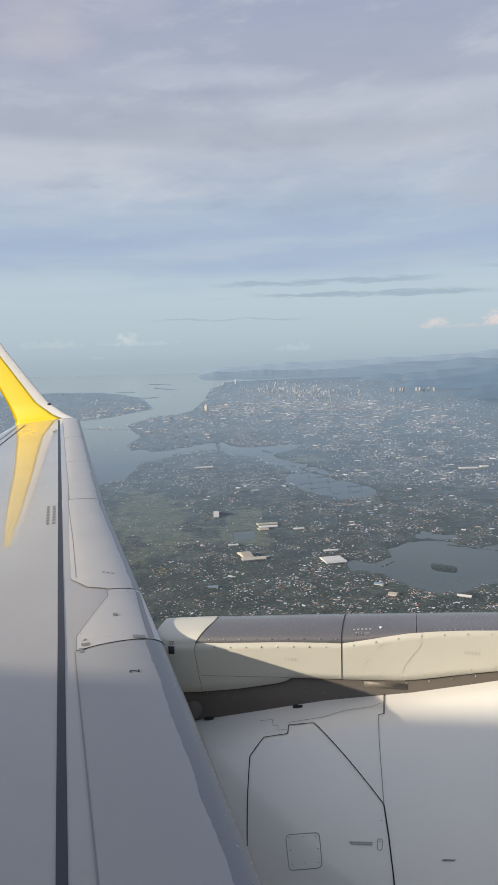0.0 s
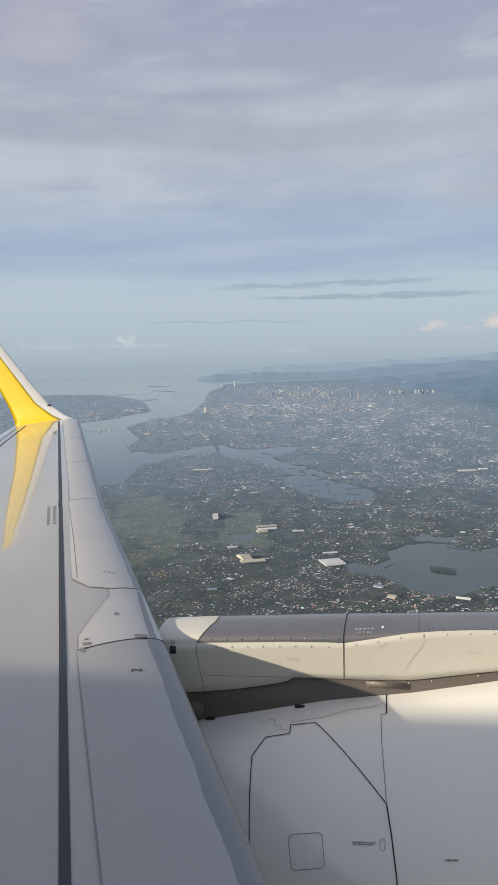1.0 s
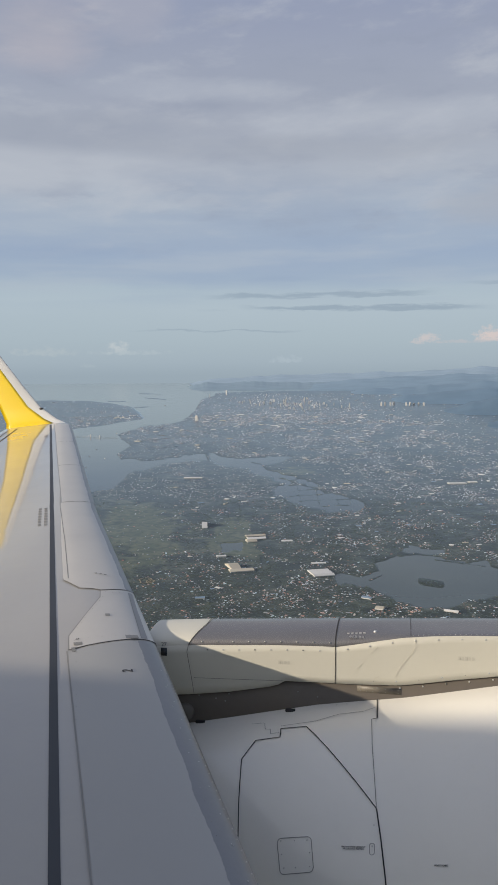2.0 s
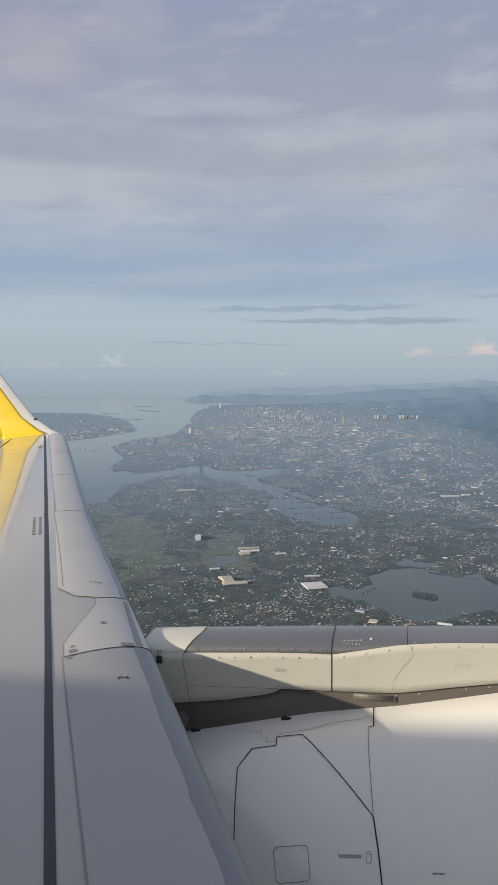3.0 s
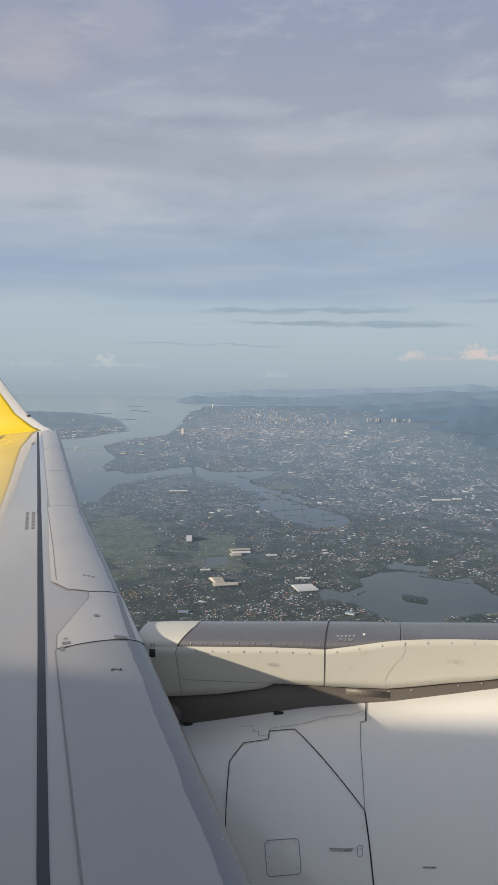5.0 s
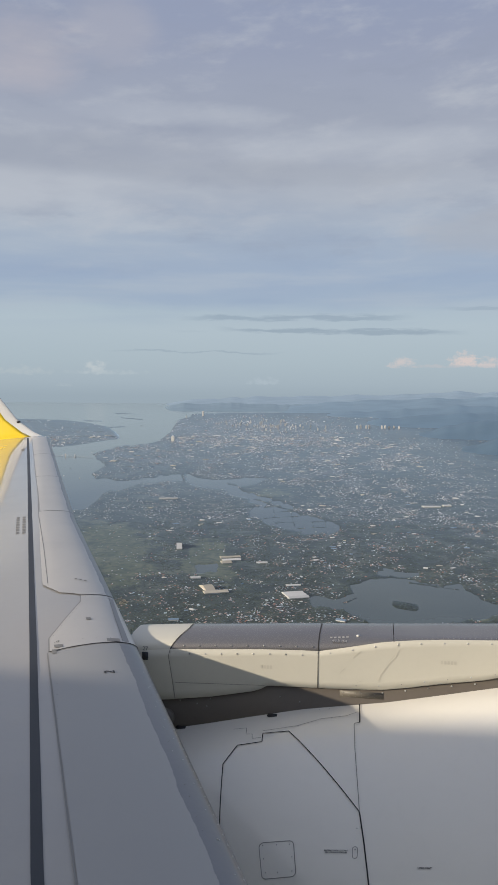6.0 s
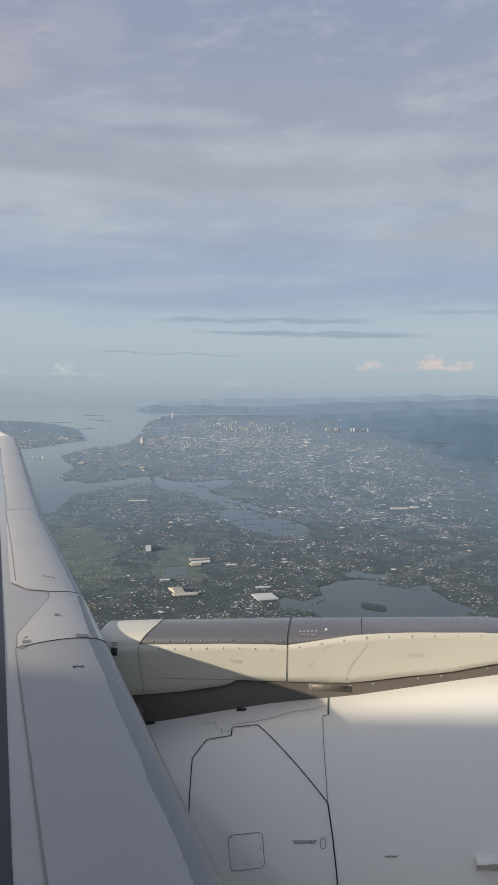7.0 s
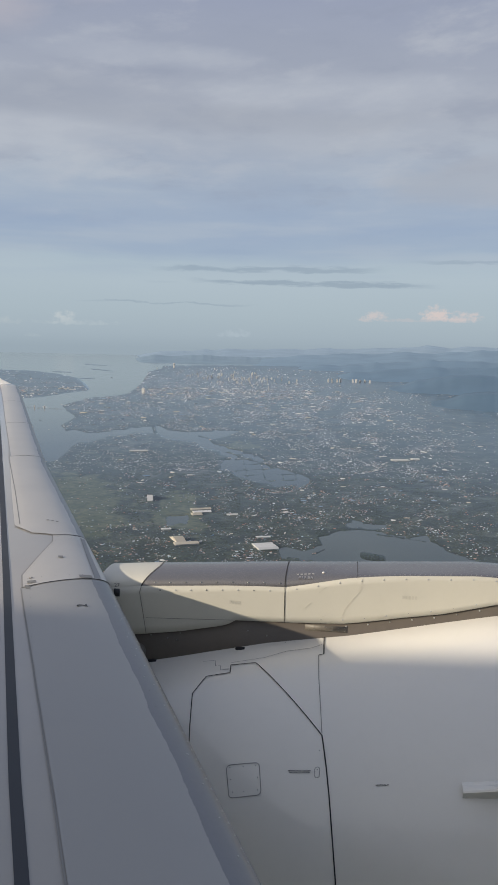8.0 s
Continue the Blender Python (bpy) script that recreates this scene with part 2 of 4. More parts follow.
def block(x0, x1, y0, y1, z0, z1, bevel=0.0):
    bm = bmesh.new()
    bmesh.ops.create_cube(bm, size=1.0, matrix=Matrix.LocRotScale(((x0 + x1) / 2, (y0 + y1) / 2, (z0 + z1) / 2), None, (x1 - x0, y1 - y0, z1 - z0)))
    if bevel:
        bmesh.ops.bevel(bm, geom=bm.edges[:], offset=bevel, segments=2, affect="EDGES")
    return bm


def lerp(table, x):
    xs, ys = zip(*table)
    return float(np.interp(x, xs, ys))


# ---------------------------------------------------------------- the aircraft
# its own axes: x to the nose, y outboard, z up, from the cabin window
airliner = new("airliner")
airliner.matrix_world = pose(0, 0, EYE_Z, 0, 0, YAW)
tagged(airliner, "white airliner with grey wing and yellow winglet, in flight", "airplane")


def wing_le(o):
    return -0.42 - 0.515 * (o - 2.13) + lerp([(2.0, 0.065), (3.8, 0.05), (4.6, 0.04), (7.0, 0.0), (9.5, 0.055), (12.0, 0.115), (14.2, 0.16)], o)


def wing_te(o):
    return lerp([(-2, -6.0), (4.5, -5.4), (14.3, -7.86)], o)


def wing_top(o):
    return -1.58 + 0.046 * o


def nose(o):
    """Depth and height of the rounded nose."""
    k = lerp([(0, 1.0), (14.2, 0.45)], o)
    return 0.50 * k, 0.10 * k


def skin(o, c, off=0.0):
    """A point of the upper skin, c metres aft of the leading edge."""
    a, b = nose(o)
    if c < a:
        s = math.sqrt(max(0.0, 1 - (1 - max(c, 0) / a) ** 2))
        drop, nx, nz = b * (1 - s), (1 - max(c, 0) / a) * b, s * a
        ln = math.hypot(nx, nz) or 1.0
        return Vector((wing_le(o) - c + off * nx / ln, o, wing_top(o) - drop + off * nz / ln))
    return Vector((wing_le(o) - c, o, wing_top(o) - 0.010 * (c - a) ** 2 + lerp([(3.0, 0.0), (6.0, -0.10), (9.0, -0.11), (14.0, -0.10)], o) * (c - a) + off))


def under(o, q, off=0.0):
    """A point of the lower nose, q from 0 (the foremost) to 1."""
    a, b = nose(o)
    return Vector((wing_le(o) - a * (1 - math.cos(q * math.pi / 2)) + off, o, wing_top(o) - b - 0.22 * math.sin(q * math.pi / 2) * a / 0.5 - off))


def build_wing():
    rows = []
    for i in range(61):
        o = -1.6 + i * (14.12 + 1.6) / 60
        chord = wing_le(o) - wing_te(o)
        a, _ = nose(o)
        row = [under(o, q) for q in (1.0, 0.8, 0.6, 0.4, 0.25, 0.12, 0.0)]
        row += [skin(o, a * (1 - math.cos(math.pi / 2 * k / 12))) for k in range(1, 13)]
        row += [skin(o, a + (chord - a) * k / 14) for k in range(1, 15)]
        te = skin(o, chord)
        row += [te + Vector((0, 0, -0.02)), te + Vector((chord * 0.5, 0, -0.28 * a / 0.5))]
        rows.append(row)
    wing = part("wing", sheet(rows, closed=True), GREY_SKIN, airliner, "glossy light grey wing upper skin")
    return wing


wing = build_wing()


def slant(o, c, off=0.0, k=0.6):
    """As skin(), with chord lines that run square to the leading edge."""
    return skin(o - k * c, c, off)


def patch(name, o0, o1, top, mat, label="", off=0.005, n=24):
    """A skin panel over the nose of the wing; top(o) is how far aft it reaches."""
    rows, uvs = [], []
    for i in range(n + 1):
        o = o0 + (o1 - o0) * i / n
        t = top(o)
        a, _ = nose(o)
        ks = [k / 14 for k in range(15)]
        row, uv = [], []
        for q in (0.95, 0.6, 0.3, 0.1):
            row.append(under(o, q, off))
            uv.append((o, -q))
        for k in ks:
            c = t * (1 - math.cos(math.pi / 2 * k))
            row.append(slant(o, c, off))
            uv.append((o, c))
        rows.append(row)
        uvs.append(uv)
    return part(name, sheet(rows, uvs=uvs), mat, wing, label)


def strip(name, way, width, mat, parent, surface, off=0.006, label="", steps=14):
    """A flat seam along points of a surface(u, v, off); way: points (u, v)."""
    pts = []
    for (a, b), (c, d) in zip(way, way[1:]):
        pts += [(a + (c - a) * k / steps, b + (d - b) * k / steps) for k in range(steps)]
    pts.append(way[-1])
    top = [surface(u, v, off) for u, v in pts]
    nrm = [(surface(u, v, off + 0.02) - surface(u, v, off)).normalized() for u, v in pts]
    left, right = [], []
    for i, p in enumerate(top):
        d = (top[min(i + 1, len(top) - 1)] - top[max(i - 1, 0)]).normalized()
        s = d.cross(nrm[i]).normalized() * width / 2
        left.append(p - s)
        right.append(p + s)
    return part(name, sheet([left, right]), mat, parent, label)


def slat_top(o):
    return lerp([(0, 0.58), (2.0, 0.575), (4.0, 0.545), (5.05, 0.46), (7.3, 0.365), (9.5, 0.363), (12.0, 0.36), (14.1, 0.35)], o)


patch("slat", -1.5, 3.985, slat_top, SHADED_SLAT_EDGE, "white slat with paint worn off its leading edge", n=40)
patch("fixed_panel", 4.01, 4.775, lambda o: lerp([(4.0, 0.535), (4.175, 0.524), (4.665, 0.264), (4.775, 0.250)], o), SUNLIT_SLAT_PAINT, "white fixed leading-edge panel beside the pylon", off=0.004, n=40)
patch("slat", 4.79, 7.33, lambda o: lerp([(4.79, 0.246), (4.815, 0.258), (4.862, 0.386), (5.1, 0.501), (5.9, 0.462), (7.33, 0.378)], o), SUNLIT_SLAT_EDGE, "white slat", n=60)
patch("slat", 7.345, 9.45, slat_top, SUNLIT_SLAT_EDGE, "white slat")
patch("slat", 9.465, 11.62, slat_top, SUNLIT_SLAT_EDGE, "white slat")
patch("slat", 11.635, 14.05, slat_top, SUNLIT_SLAT_EDGE, "white slat")


def seal_c(o):
    return lerp([(0, 0.72), (2.03, 0.695), (3.74, 0.625), (4.6, 0.59), (7.0, 0.477), (9.5, 0.460), (12.0, 0.448), (13.9, 0.435)], o)


strip("seal_strip", [(o, seal_c(o)) for o in np.linspace(-1.5, 13.9, 40)], 0.038, RUBBER, wing, skin, 0.004, "long dark rubber seal strip behind the slats", steps=2)
for o in (3.998, 4.782, 7.338, 9.458, 11.628):
    strip("slat_joint", [(o, 0.0), (o, 0.03), (o, 0.1), (o, 0.245 if 4.7 < o < 4.8 else slat_top(o))], 0.007 if o < 4.2 else 0.005, GAP if o < 4.2 else FAINT_GAP, wing, slant, 0.0062)
strip("panel_seam", [(5.1, 0.507), (4.862, 0.392), (4.812, 0.262), (4.775, 0.254), (4.665, 0.270), (4.175, 0.530), (4.0, 0.541)], 0.0040, FAINT_GAP, wing, slant, 0.0045)
strip("panel_seam", [(o, slat_top(o) + 0.006) for o in (-1.4, 0.5, 2.0, 3.0, 3.99)], 0.006, FAINT_GAP, wing, slant, 0.006)
strip("panel_seam", [(o, slat_top(o) + 0.004) for o in (5.1, 6.0, 8.0, 10.0, 14.0)], 0.006, FAINT_GAP, wing, slant, 0.006)
strip("edge_strip", [(4.02, 0.069), (4.4, 0.054), (4.74, 0.036)], 0.030, EDGE_GREY, wing, slant, 0.0048, "grey wear strip on the fixed leading edge")
for c0, c1 in ((0.051, 0.024), (0.088, 0.050)):
    strip("edge_slit", [(4.02, c0), (4.4, (c0 + c1) / 2 + 0.002), (4.74, c1)], 0.0035, FAINT_GAP, wing, slant, 0.0055)
# aileron and spoiler gaps at the trailing edge, near the tip
strip("aileron_gap", [(9.4, wing_le(9.4) - wing_te(9.4) - 0.62), (13.85, wing_le(13.85) - wing_te(13.85) - 0.30)], 0.028, GAP, wing, skin, 0.004)
strip("aileron_gap", [(10.4, wing_le(10.4) - wing_te(10.4) - 0.40), (13.6, wing_le(13.6) - wing_te(13.6) - 0.16)], 0.018, GAP, wing, skin, 0.004)
# dark position marks on the panels
for o, c, du, dv, mat in ((3.760, 0.481, 0.036, 0.046, FAINT_INK), (3.683, 0.51, 0.052, 0.024, FAINT_INK), (3.945, 0.146, 0.040, 0.072, FAINT_GAP), (4.211, 0.255, 0.036, 0.028, FAINT_GAP)):
    strip("position_mark", [(o - du / 2, c), (o + du / 2, c)], dv, mat, wing, skin, 0.0065, steps=2)
# a block of stencil lines too small to read, by the seal
for k in range(2):
    for j in range(7):
        o = 6.28 + j * 0.10
        strip("stencil_bar", [(o, seal_c(o) + 0.058 + 0.062 * k), (o + 0.062, seal_c(o) + 0.058 + 0.062 * k)], 0.034, FAINT_INK, wing, skin, 0.002, steps=2)


def lettering(text, size, mat, parent, place, right, up, label=""):
    """Writing that lies on a surface: right and up are its directions."""
    cu = bpy.data.curves.new("lettering", "FONT")
    cu.body, cu.size, cu.align_x, cu.align_y = text, size, "CENTER", "CENTER"
    cu.offset = size * (0.035 if size < 0.02 else 0.012)
    cu.materials.append(mat)
    ob = new("lettering", cu)
    r, u = Vector(right).normalized(), Vector(up)
    n = r.cross(u).normalized()
    u = n.cross(r)
    ob.parent = parent
    ob.matrix_basis = Matrix.Translation(place) @ Matrix((r, u, n)).transposed().to_4x4()
    return tagged(ob, label or "stencilled writing")


def on_skin(o, c, off):
    p = skin(o, c, off)
    along = (skin(o + 0.05, c, off) - p).normalized()
    fore = (skin(o, c - 0.03, off) - p).normalized()
    return p, along, fore


p, along, fore = on_skin(3.815, 0.481, 0.007)
lettering("0", 0.036, INK, wing, p, fore, along, "black stencilled figure 0")
p, along, fore = on_skin(3.50, 0.237, 0.007)
lettering("2", 0.075, INK, wing, p, along, -fore, "black stencilled figure 2")
p, along, fore = on_skin(4.93, 0.17, 0.009)
for k in range(3):
    strip("stencil_bar", [(4.955, 0.245 - 0.035 * k), (4.975, 0.245 - 0.035 * k)], 0.016, FAINT_INK, wing, skin, 0.008, steps=2)


def rivet_mesh(name, r, mat=RIVET):
    bm = bmesh.new()
    bmesh.ops.create_uvsphere(bm, u_segments=8, v_segments=4, radius=r, matrix=Matrix.Diagonal((1, 1, 0.4, 1)))
    return mesh_of(name, bm, mat)


RIVET_MESH = rivet_mesh("screw", 0.0046)
SMALL_RIVET = rivet_mesh("rivet", 0.0024)
PALE_SCREW = rivet_mesh("screw", 0.0046, PALE_RIVET)
EDGE_RIVET = rivet_mesh("rivet", 0.0030, PALE_RIVET)


def fasten(parent, place, normal, mesh, name):
    ob = new(name, mesh)
    ob.parent = parent
    ob.matrix_basis = Matrix.Translation(place) @ Vector(normal).to_track_quat("Z", "Y").to_matrix().to_4x4()
    return ob


for i in range(34):
    o = 1.9 + i * 0.052
    for c in ((0.018,) if i % 3 else (0.018, 0.045)):
        s = skin(o, c, 0.006)
        fasten(wing, s, skin(o, c, 0.03) - s, EDGE_RIVET, "rivet")


# flush fasteners round the fixed panel
for (o0, c0), (o1, c1), n in (((4.66, 0.25), (4.20, 0.50), 9), ((4.10, 0.50), (4.06, 0.16), 5), ((4.74, 0.22), (4.72, 0.12), 3), ((3.95, 0.50), (3.2, 0.56), 8)):
    for k in range(n):
        o, c = o0 + (o1 - o0) * k / (n - 1), c0 + (c1 - c0) * k / (n - 1)
        q = slant(o, c, 0.006)
        fasten(wing, q, slant(o, c, 0.03) - q, SMALL_RIVET, "rivet")
# pitted spots on the bare edge of the inner slat
for k in range(14):
    o, c = 2.4 + 1.25 * ((k * 0.618) % 1.0), 0.05 + 0.05 * ((k * 0.377) % 1.0)
    q = slant(o, c, 0.006)
    fasten(wing, q, slant(o, c, 0.03) - q, SMALL_RIVET if k % 3 else EDGE_RIVET, "rivet")


# winglet: sections (height, outboard, leading edge, trailing edge, thickness)
def build_winglet():
    secs = [(-0.965, 14.04, -6.43, -7.86, 0.09), (-0.955, 14.15, -6.52, -7.88, 0.09), (-0.93, 14.26, -6.67, -7.91, 0.085), (-0.85, 14.36, -6.90, -7.96, 0.08),
            (-0.60, 14.44, -7.25, -8.14, 0.075), (-0.20, 14.50, -7.62, -8.42, 0.07), (0.45, 14.58, -8.18, -8.88, 0.06), (1.20, 14.66, -8.76, -9.32, 0.045), (1.34, 14.68, -8.98, -9.40, 0.02)]
    inner, edge, rows_in, rows_edge = [], [], [], []
    for z, o, le, te, th in secs:
        le += lerp([(-0.965, 0.03), (-0.93, 0.07), (-0.6, 0.0), (1.3, -0.01)], z)
        ch = le - te
        strip_w = 0.06 + 0.17 * lerp([(-0.95, 1.25), (-0.5, 1.0), (1.5, 0.7)], z)
        lean = Vector((0, -1, 0)) if z > -0.8 else Vector((0, -0.5, 0.86)) if z > -0.9 else Vector((0, 0, 1))

        def at(c, side, z=z, o=o, le=le, ch=ch, th=th, lean=lean):
            f = c / ch
            t = th * (2.2 * math.sqrt(max(f, 0)) * (1 - f)) * 0.5
            return Vector((le - c, o, z - 0.02 - 0.12 * c * max(0.0, min(1.0, (-0.3 - z) / 0.6)))) + lean * t * side
        rows_in.append([at(strip_w + (ch - strip_w) * k / 8, 1) for k in range(9)] + [at(strip_w + (ch - strip_w) * k / 8, -1) for k in range(8, -1, -1)])
        rows_edge.append([at(strip_w * (1 - k / 6) ** 2, -1) if k else at(strip_w, -1) for k in range(7)] + [at(strip_w * (k / 6) ** 2, 1) for k in range(1, 7)])
    wl = part("winglet", sheet(rows_in, closed=True), YELLOW, airliner, "bright yellow upswept winglet")
    part("leading_edge", sheet(rows_edge), WHITE, wl, "white winglet leading edge")
    part("position_light", block(-7.24, -7.17, 14.39, 14.44, -0.69, -0.65, 0.008), GAP, wl, "dark position light lens")
    return wl


build_winglet()

# ---------------------------------------------------------------- engine nacelle
NY, NZ = 3.95, -2.85


def nac_r(f):
    return lerp([(-3.0, 0.73), (-2.0, 0.96), (-1.4, 1.095), (-1.075, 1.146), (-0.853, 1.180), (-0.616, 1.219), (-0.385, 1.255), (-0.112, 1.281), (0.007, 1.290), (0.17, 1.313), (0.33, 1.336), (0.49, 1.360), (0.77, 1.398), (1.05, 1.415), (1.35, 1.405), (1.7, 1.34), (2.1, 1.20), (2.3, 1.07)], f)


def cowl(f, a, off=0.0):
    """A point of the nacelle: a degrees from its top towards the cabin."""
    r = nac_r(f) + off
    return Vector((f, NY - r * math.sin(radians(a)), NZ + 0.07 * f + r * math.cos(radians(a))))


def cowl_sheet(f0, f1, n, off=0.0):
    rows = []
    for i in range(n + 1):
        f = f0 + (f1 - f0) * i / n
        rows.append([cowl(f, a, off) for a in range(-180, 180, 4)])
    return sheet(rows, closed=True)


nacelle = part("nacelle", cowl_sheet(-3.0, -0.06, 26), NAC_PAINT, airliner, "pale grey-white reverser cowl of the engine nacelle")
part("fan_cowl", cowl_sheet(-0.06, 2.3, 24, 0.0), NAC_PAINT, nacelle, "pale grey-white fan cowl")
lip = []
for i in range(9):
    a = math.pi * i / 8
    f, r = 2.3 + 0.16 * math.sin(a), 0.967 + 0.103 * math.cos(a)
    lip.append([Vector((f, NY - r * math.sin(radians(b)), NZ + 0.07 * 2.3 + r * math.cos(radians(b)))) for b in range(-180, 180, 6)])
part("inlet_lip", sheet(lip, closed=True), STEEL, nacelle, "bare metal inlet lip")


# door, panel and cowl seams of the nacelle: (station, degrees round)
strip("cowl_seam", [(-0.104, 2.0), (-0.101, 8.3), (-0.096, 15.2)], 0.006, GAP, nacelle, cowl, 0.003)
strip("cowl_seam", [(-0.096, 15.2), (-0.122, 15.5)], 0.004, GAP, nacelle, cowl, 0.003)
strip("cowl_seam", [(-0.122, 15.5), (-0.113, 22.6), (-0.082, 36.5)], 0.0032, FAINT_GAP, nacelle, cowl, 0.003)
strip("cowl_seam", [(-0.082, 36.5), (-0.059, 42.2), (-0.038, 48.4), (0.0, 62.0), (0.02, 80.0)], 0.0058, GAP, nacelle, cowl, 0.003)
strip("reverser_door_seam", [(-0.673, 44.3), (-0.704, 34.3), (-0.730, 24.3), (-0.679, 19.2), (-0.559, 18.9), (-0.563, 16.2), (-0.436, 16.4), (-0.082, 36.5)], 0.0046, GAP, nacelle, cowl, 0.003, "dark gap round the reverser door")
strip("fold_seam", [(-0.566, 15.3), (-0.393, 14.9), (-0.283, 13.1), (-0.163, 12.65), (-0.107, 11.5)], 0.0024, FAINT_GAP, nacelle, cowl, 0.002)
strip("fold_seam", [(-0.720, 13.4), (-0.655, 13.55), (-0.644, 15.8), (-0.617, 16.0), (-0.612, 17.5), (-0.567, 17.45)], 0.0024, FAINT_GAP, nacelle, cowl, 0.002)
corners = []
for f, a, q in ((-0.351, 41.8, 0), (-0.500, 42.1, 90), (-0.477, 48.5, 180), (-0.334, 48.0, 270)):
    sf, sa = (-1 if q in (0, 270) else 1), (1 if q in (0, 90) else -1)
    for k in range(4):
        w_ = radians(q + 30 * k)
        corners.append((f + 0.018 * (sf + math.cos(w_)), a + 0.85 * (sa - math.sin(w_))))
strip("access_panel_seam", corners + [corners[0]], 0.0030, FAINT_GAP, nacelle, cowl, 0.002, "rounded access panel outline", steps=4)
latch = [(-0.095 + 0.011 * math.cos(k * math.pi / 6), 43.6 + (0.6 if math.sin(k * math.pi / 6) > 0.1 else -0.4) + 0.5 * math.sin(k * math.pi / 6)) for k in range(13)]
strip("latch_outline", latch, 0.0025, FAINT_GAP, nacelle, cowl, 0.002, "small oval lock-out pin plate", steps=2)
for f, a in ((-0.485, 42.6), (-0.425, 42.5), (-0.37, 42.4), (-0.475, 45.0), (-0.355, 44.6), (-0.46, 47.4), (-0.41, 47.3), (-0.35, 47.0), (-0.095, 43.2), (-0.09, 39.5), (-0.25, 9.5), (-0.3, 9.5)):
    s = cowl(f, a, 0.001)
    fasten(nacelle, s, cowl(f, a, 0.1) - s, SMALL_RIVET, "rivet")


def on_cowl(f, a, off):
    p = cowl(f, a, off)
    return p, (cowl(f + 0.05, a, off) - p).normalized(), (cowl(f, a - 2, off) - p).normalized()


p, r_, u_ = on_cowl(-0.172, 43.6, 0.0035)
lettering("PIVOTING DOOR LOCK-OUT\nPIN LOCK-OUT POSITION", 0.0076, INK, nacelle, p, r_, u_, "small black stencilled warning")
p, r_, u_ = on_cowl(0.181, 46.1, 0.0035)
lettering("HOIST POINT", 0.0090, INK, nacelle, p, r_, u_, "small black stencilled words")
# the strake: a thin fin that stands off the cowl
rows = []
for i in range(13):
    f = 0.50 + 0.95 * i / 12
    h = 0.035 + 0.17 * math.sin(math.pi * min(1.0, i / 10) * 0.5) - 0.19 * max(0.0, (i - 9) / 3) ** 2
    rows.append([cowl(f, 45.2, -0.012), cowl(f, 46.3, h * 0.35), cowl(f, 47.4, h), cowl(f, 47.75, h), cowl(f, 48.4, -0.012)])
part("strake", sheet(rows, closed=True), NAC_PAINT, nacelle, "white strake fin on the fan cowl", smooth=False)
for f in (-1.012, -0.535):
    s = cowl(f, 9.8)
    part("hinge_tab", block(s.x - 0.026, s.x + 0.026, s.y - 0.012, s.y + 0.012, s.z - 0.006, s.z + 0.007, 0.003), GAP, nacelle, "small dark hinge tab")

# ---------------------------------------------------------------- pylon
PY = 3.95
TOP = [(-1.7, -1.40), (-1.31, -1.332), (-1.05, -1.310), (-0.74, -1.290), (-0.41, -1.267), (0.0, -1.244), (0.28, -1.227), (0.51, -1.214), (0.65, -1.205), (0.8, -1.207), (1.0, -1.235), (1.4, -1.34)]
BAND = [(-1.7, -1.42), (-1.31, -1.395), (-1.07, -1.370), (-0.85, -1.356), (-0.615, -1.340), (-0.386, -1.331), (-0.309, -1.330), (-0.217, -1.312), (-0.107, -1.288), (0.016, -1.262), (0.164, -1.244), (0.31, -1.232), (0.51, -1.222), (0.65, -1.214), (0.8, -1.217), (1.0, -1.245), (1.4, -1.36)]
LOW = [(-1.7, -1.70), (-1.074, -1.636), (-0.851, -1.604), (-0.644, -1.561), (-0.6, -1.547), (-0.565, -1.525), (-0.4, -1.520), (-0.3, -1.518), (-0.159, -1.513), (0.006, -1.504), (0.128, -1.484), (0.275, -1.456), (0.49, -1.420), (0.77, -1.350), (1.0, -1.310), (1.4, -1.38)]


def pylon_side(f, z, off=0.0):
    return Vector((f, PY - 0.20 - off, z))


def crown(f, k, off=0.0):
    """Rounded top: k from 0 (the near side) to 1 (the far side)."""
    a = math.pi * k
    top, band = lerp(TOP, f), lerp(BAND, f)
    low = band if k < 0.5 else top - 0.14
    return Vector((f, PY - (0.20 + off) * math.cos(a), low + (top - low + off) * math.sin(a) ** 0.75))


def steps(a, b, n):
    return [a + (b - a) * i / n for i in range(n + 1)]


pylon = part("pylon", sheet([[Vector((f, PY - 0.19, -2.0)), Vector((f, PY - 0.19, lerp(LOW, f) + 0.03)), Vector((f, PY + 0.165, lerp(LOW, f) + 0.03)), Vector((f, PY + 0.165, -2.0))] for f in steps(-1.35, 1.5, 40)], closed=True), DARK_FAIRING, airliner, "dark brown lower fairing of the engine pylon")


def side_panel(f0, f1, mat, label):
    rows = []
    for f in steps(f0, f1, 48):
        z0, z1 = lerp(LOW, f), lerp(BAND, f)
        rows.append([pylon_side(f, z0, -0.03)] + [pylon_side(f, z0 + (z1 - z0) * k / 6, 0.0) for k in range(7)] + [Vector((f, PY + 0.19, z1 - 0.09)), Vector((f, PY + 0.19, min(z0, z1 - 0.10)))])
    return part("side_panel", sheet(rows, closed=True), mat, pylon, label)


side_panel(-1.31, -1.071, CREAM, "pale cream root fairing")
side_panel(-1.071, -0.312, CREAM, "pale cream pylon side panel")
side_panel(-0.308, 1.5, CREAM, "pale cream pylon side panel with scratches")
def leaning(f, k):
    """Stations of the joint behind the root cap lean forward towards the top."""
    return f + 0.06 * min(1.0, 2.2 * k) * max(0.0, 1 - abs(f + 1.072) / 0.2)


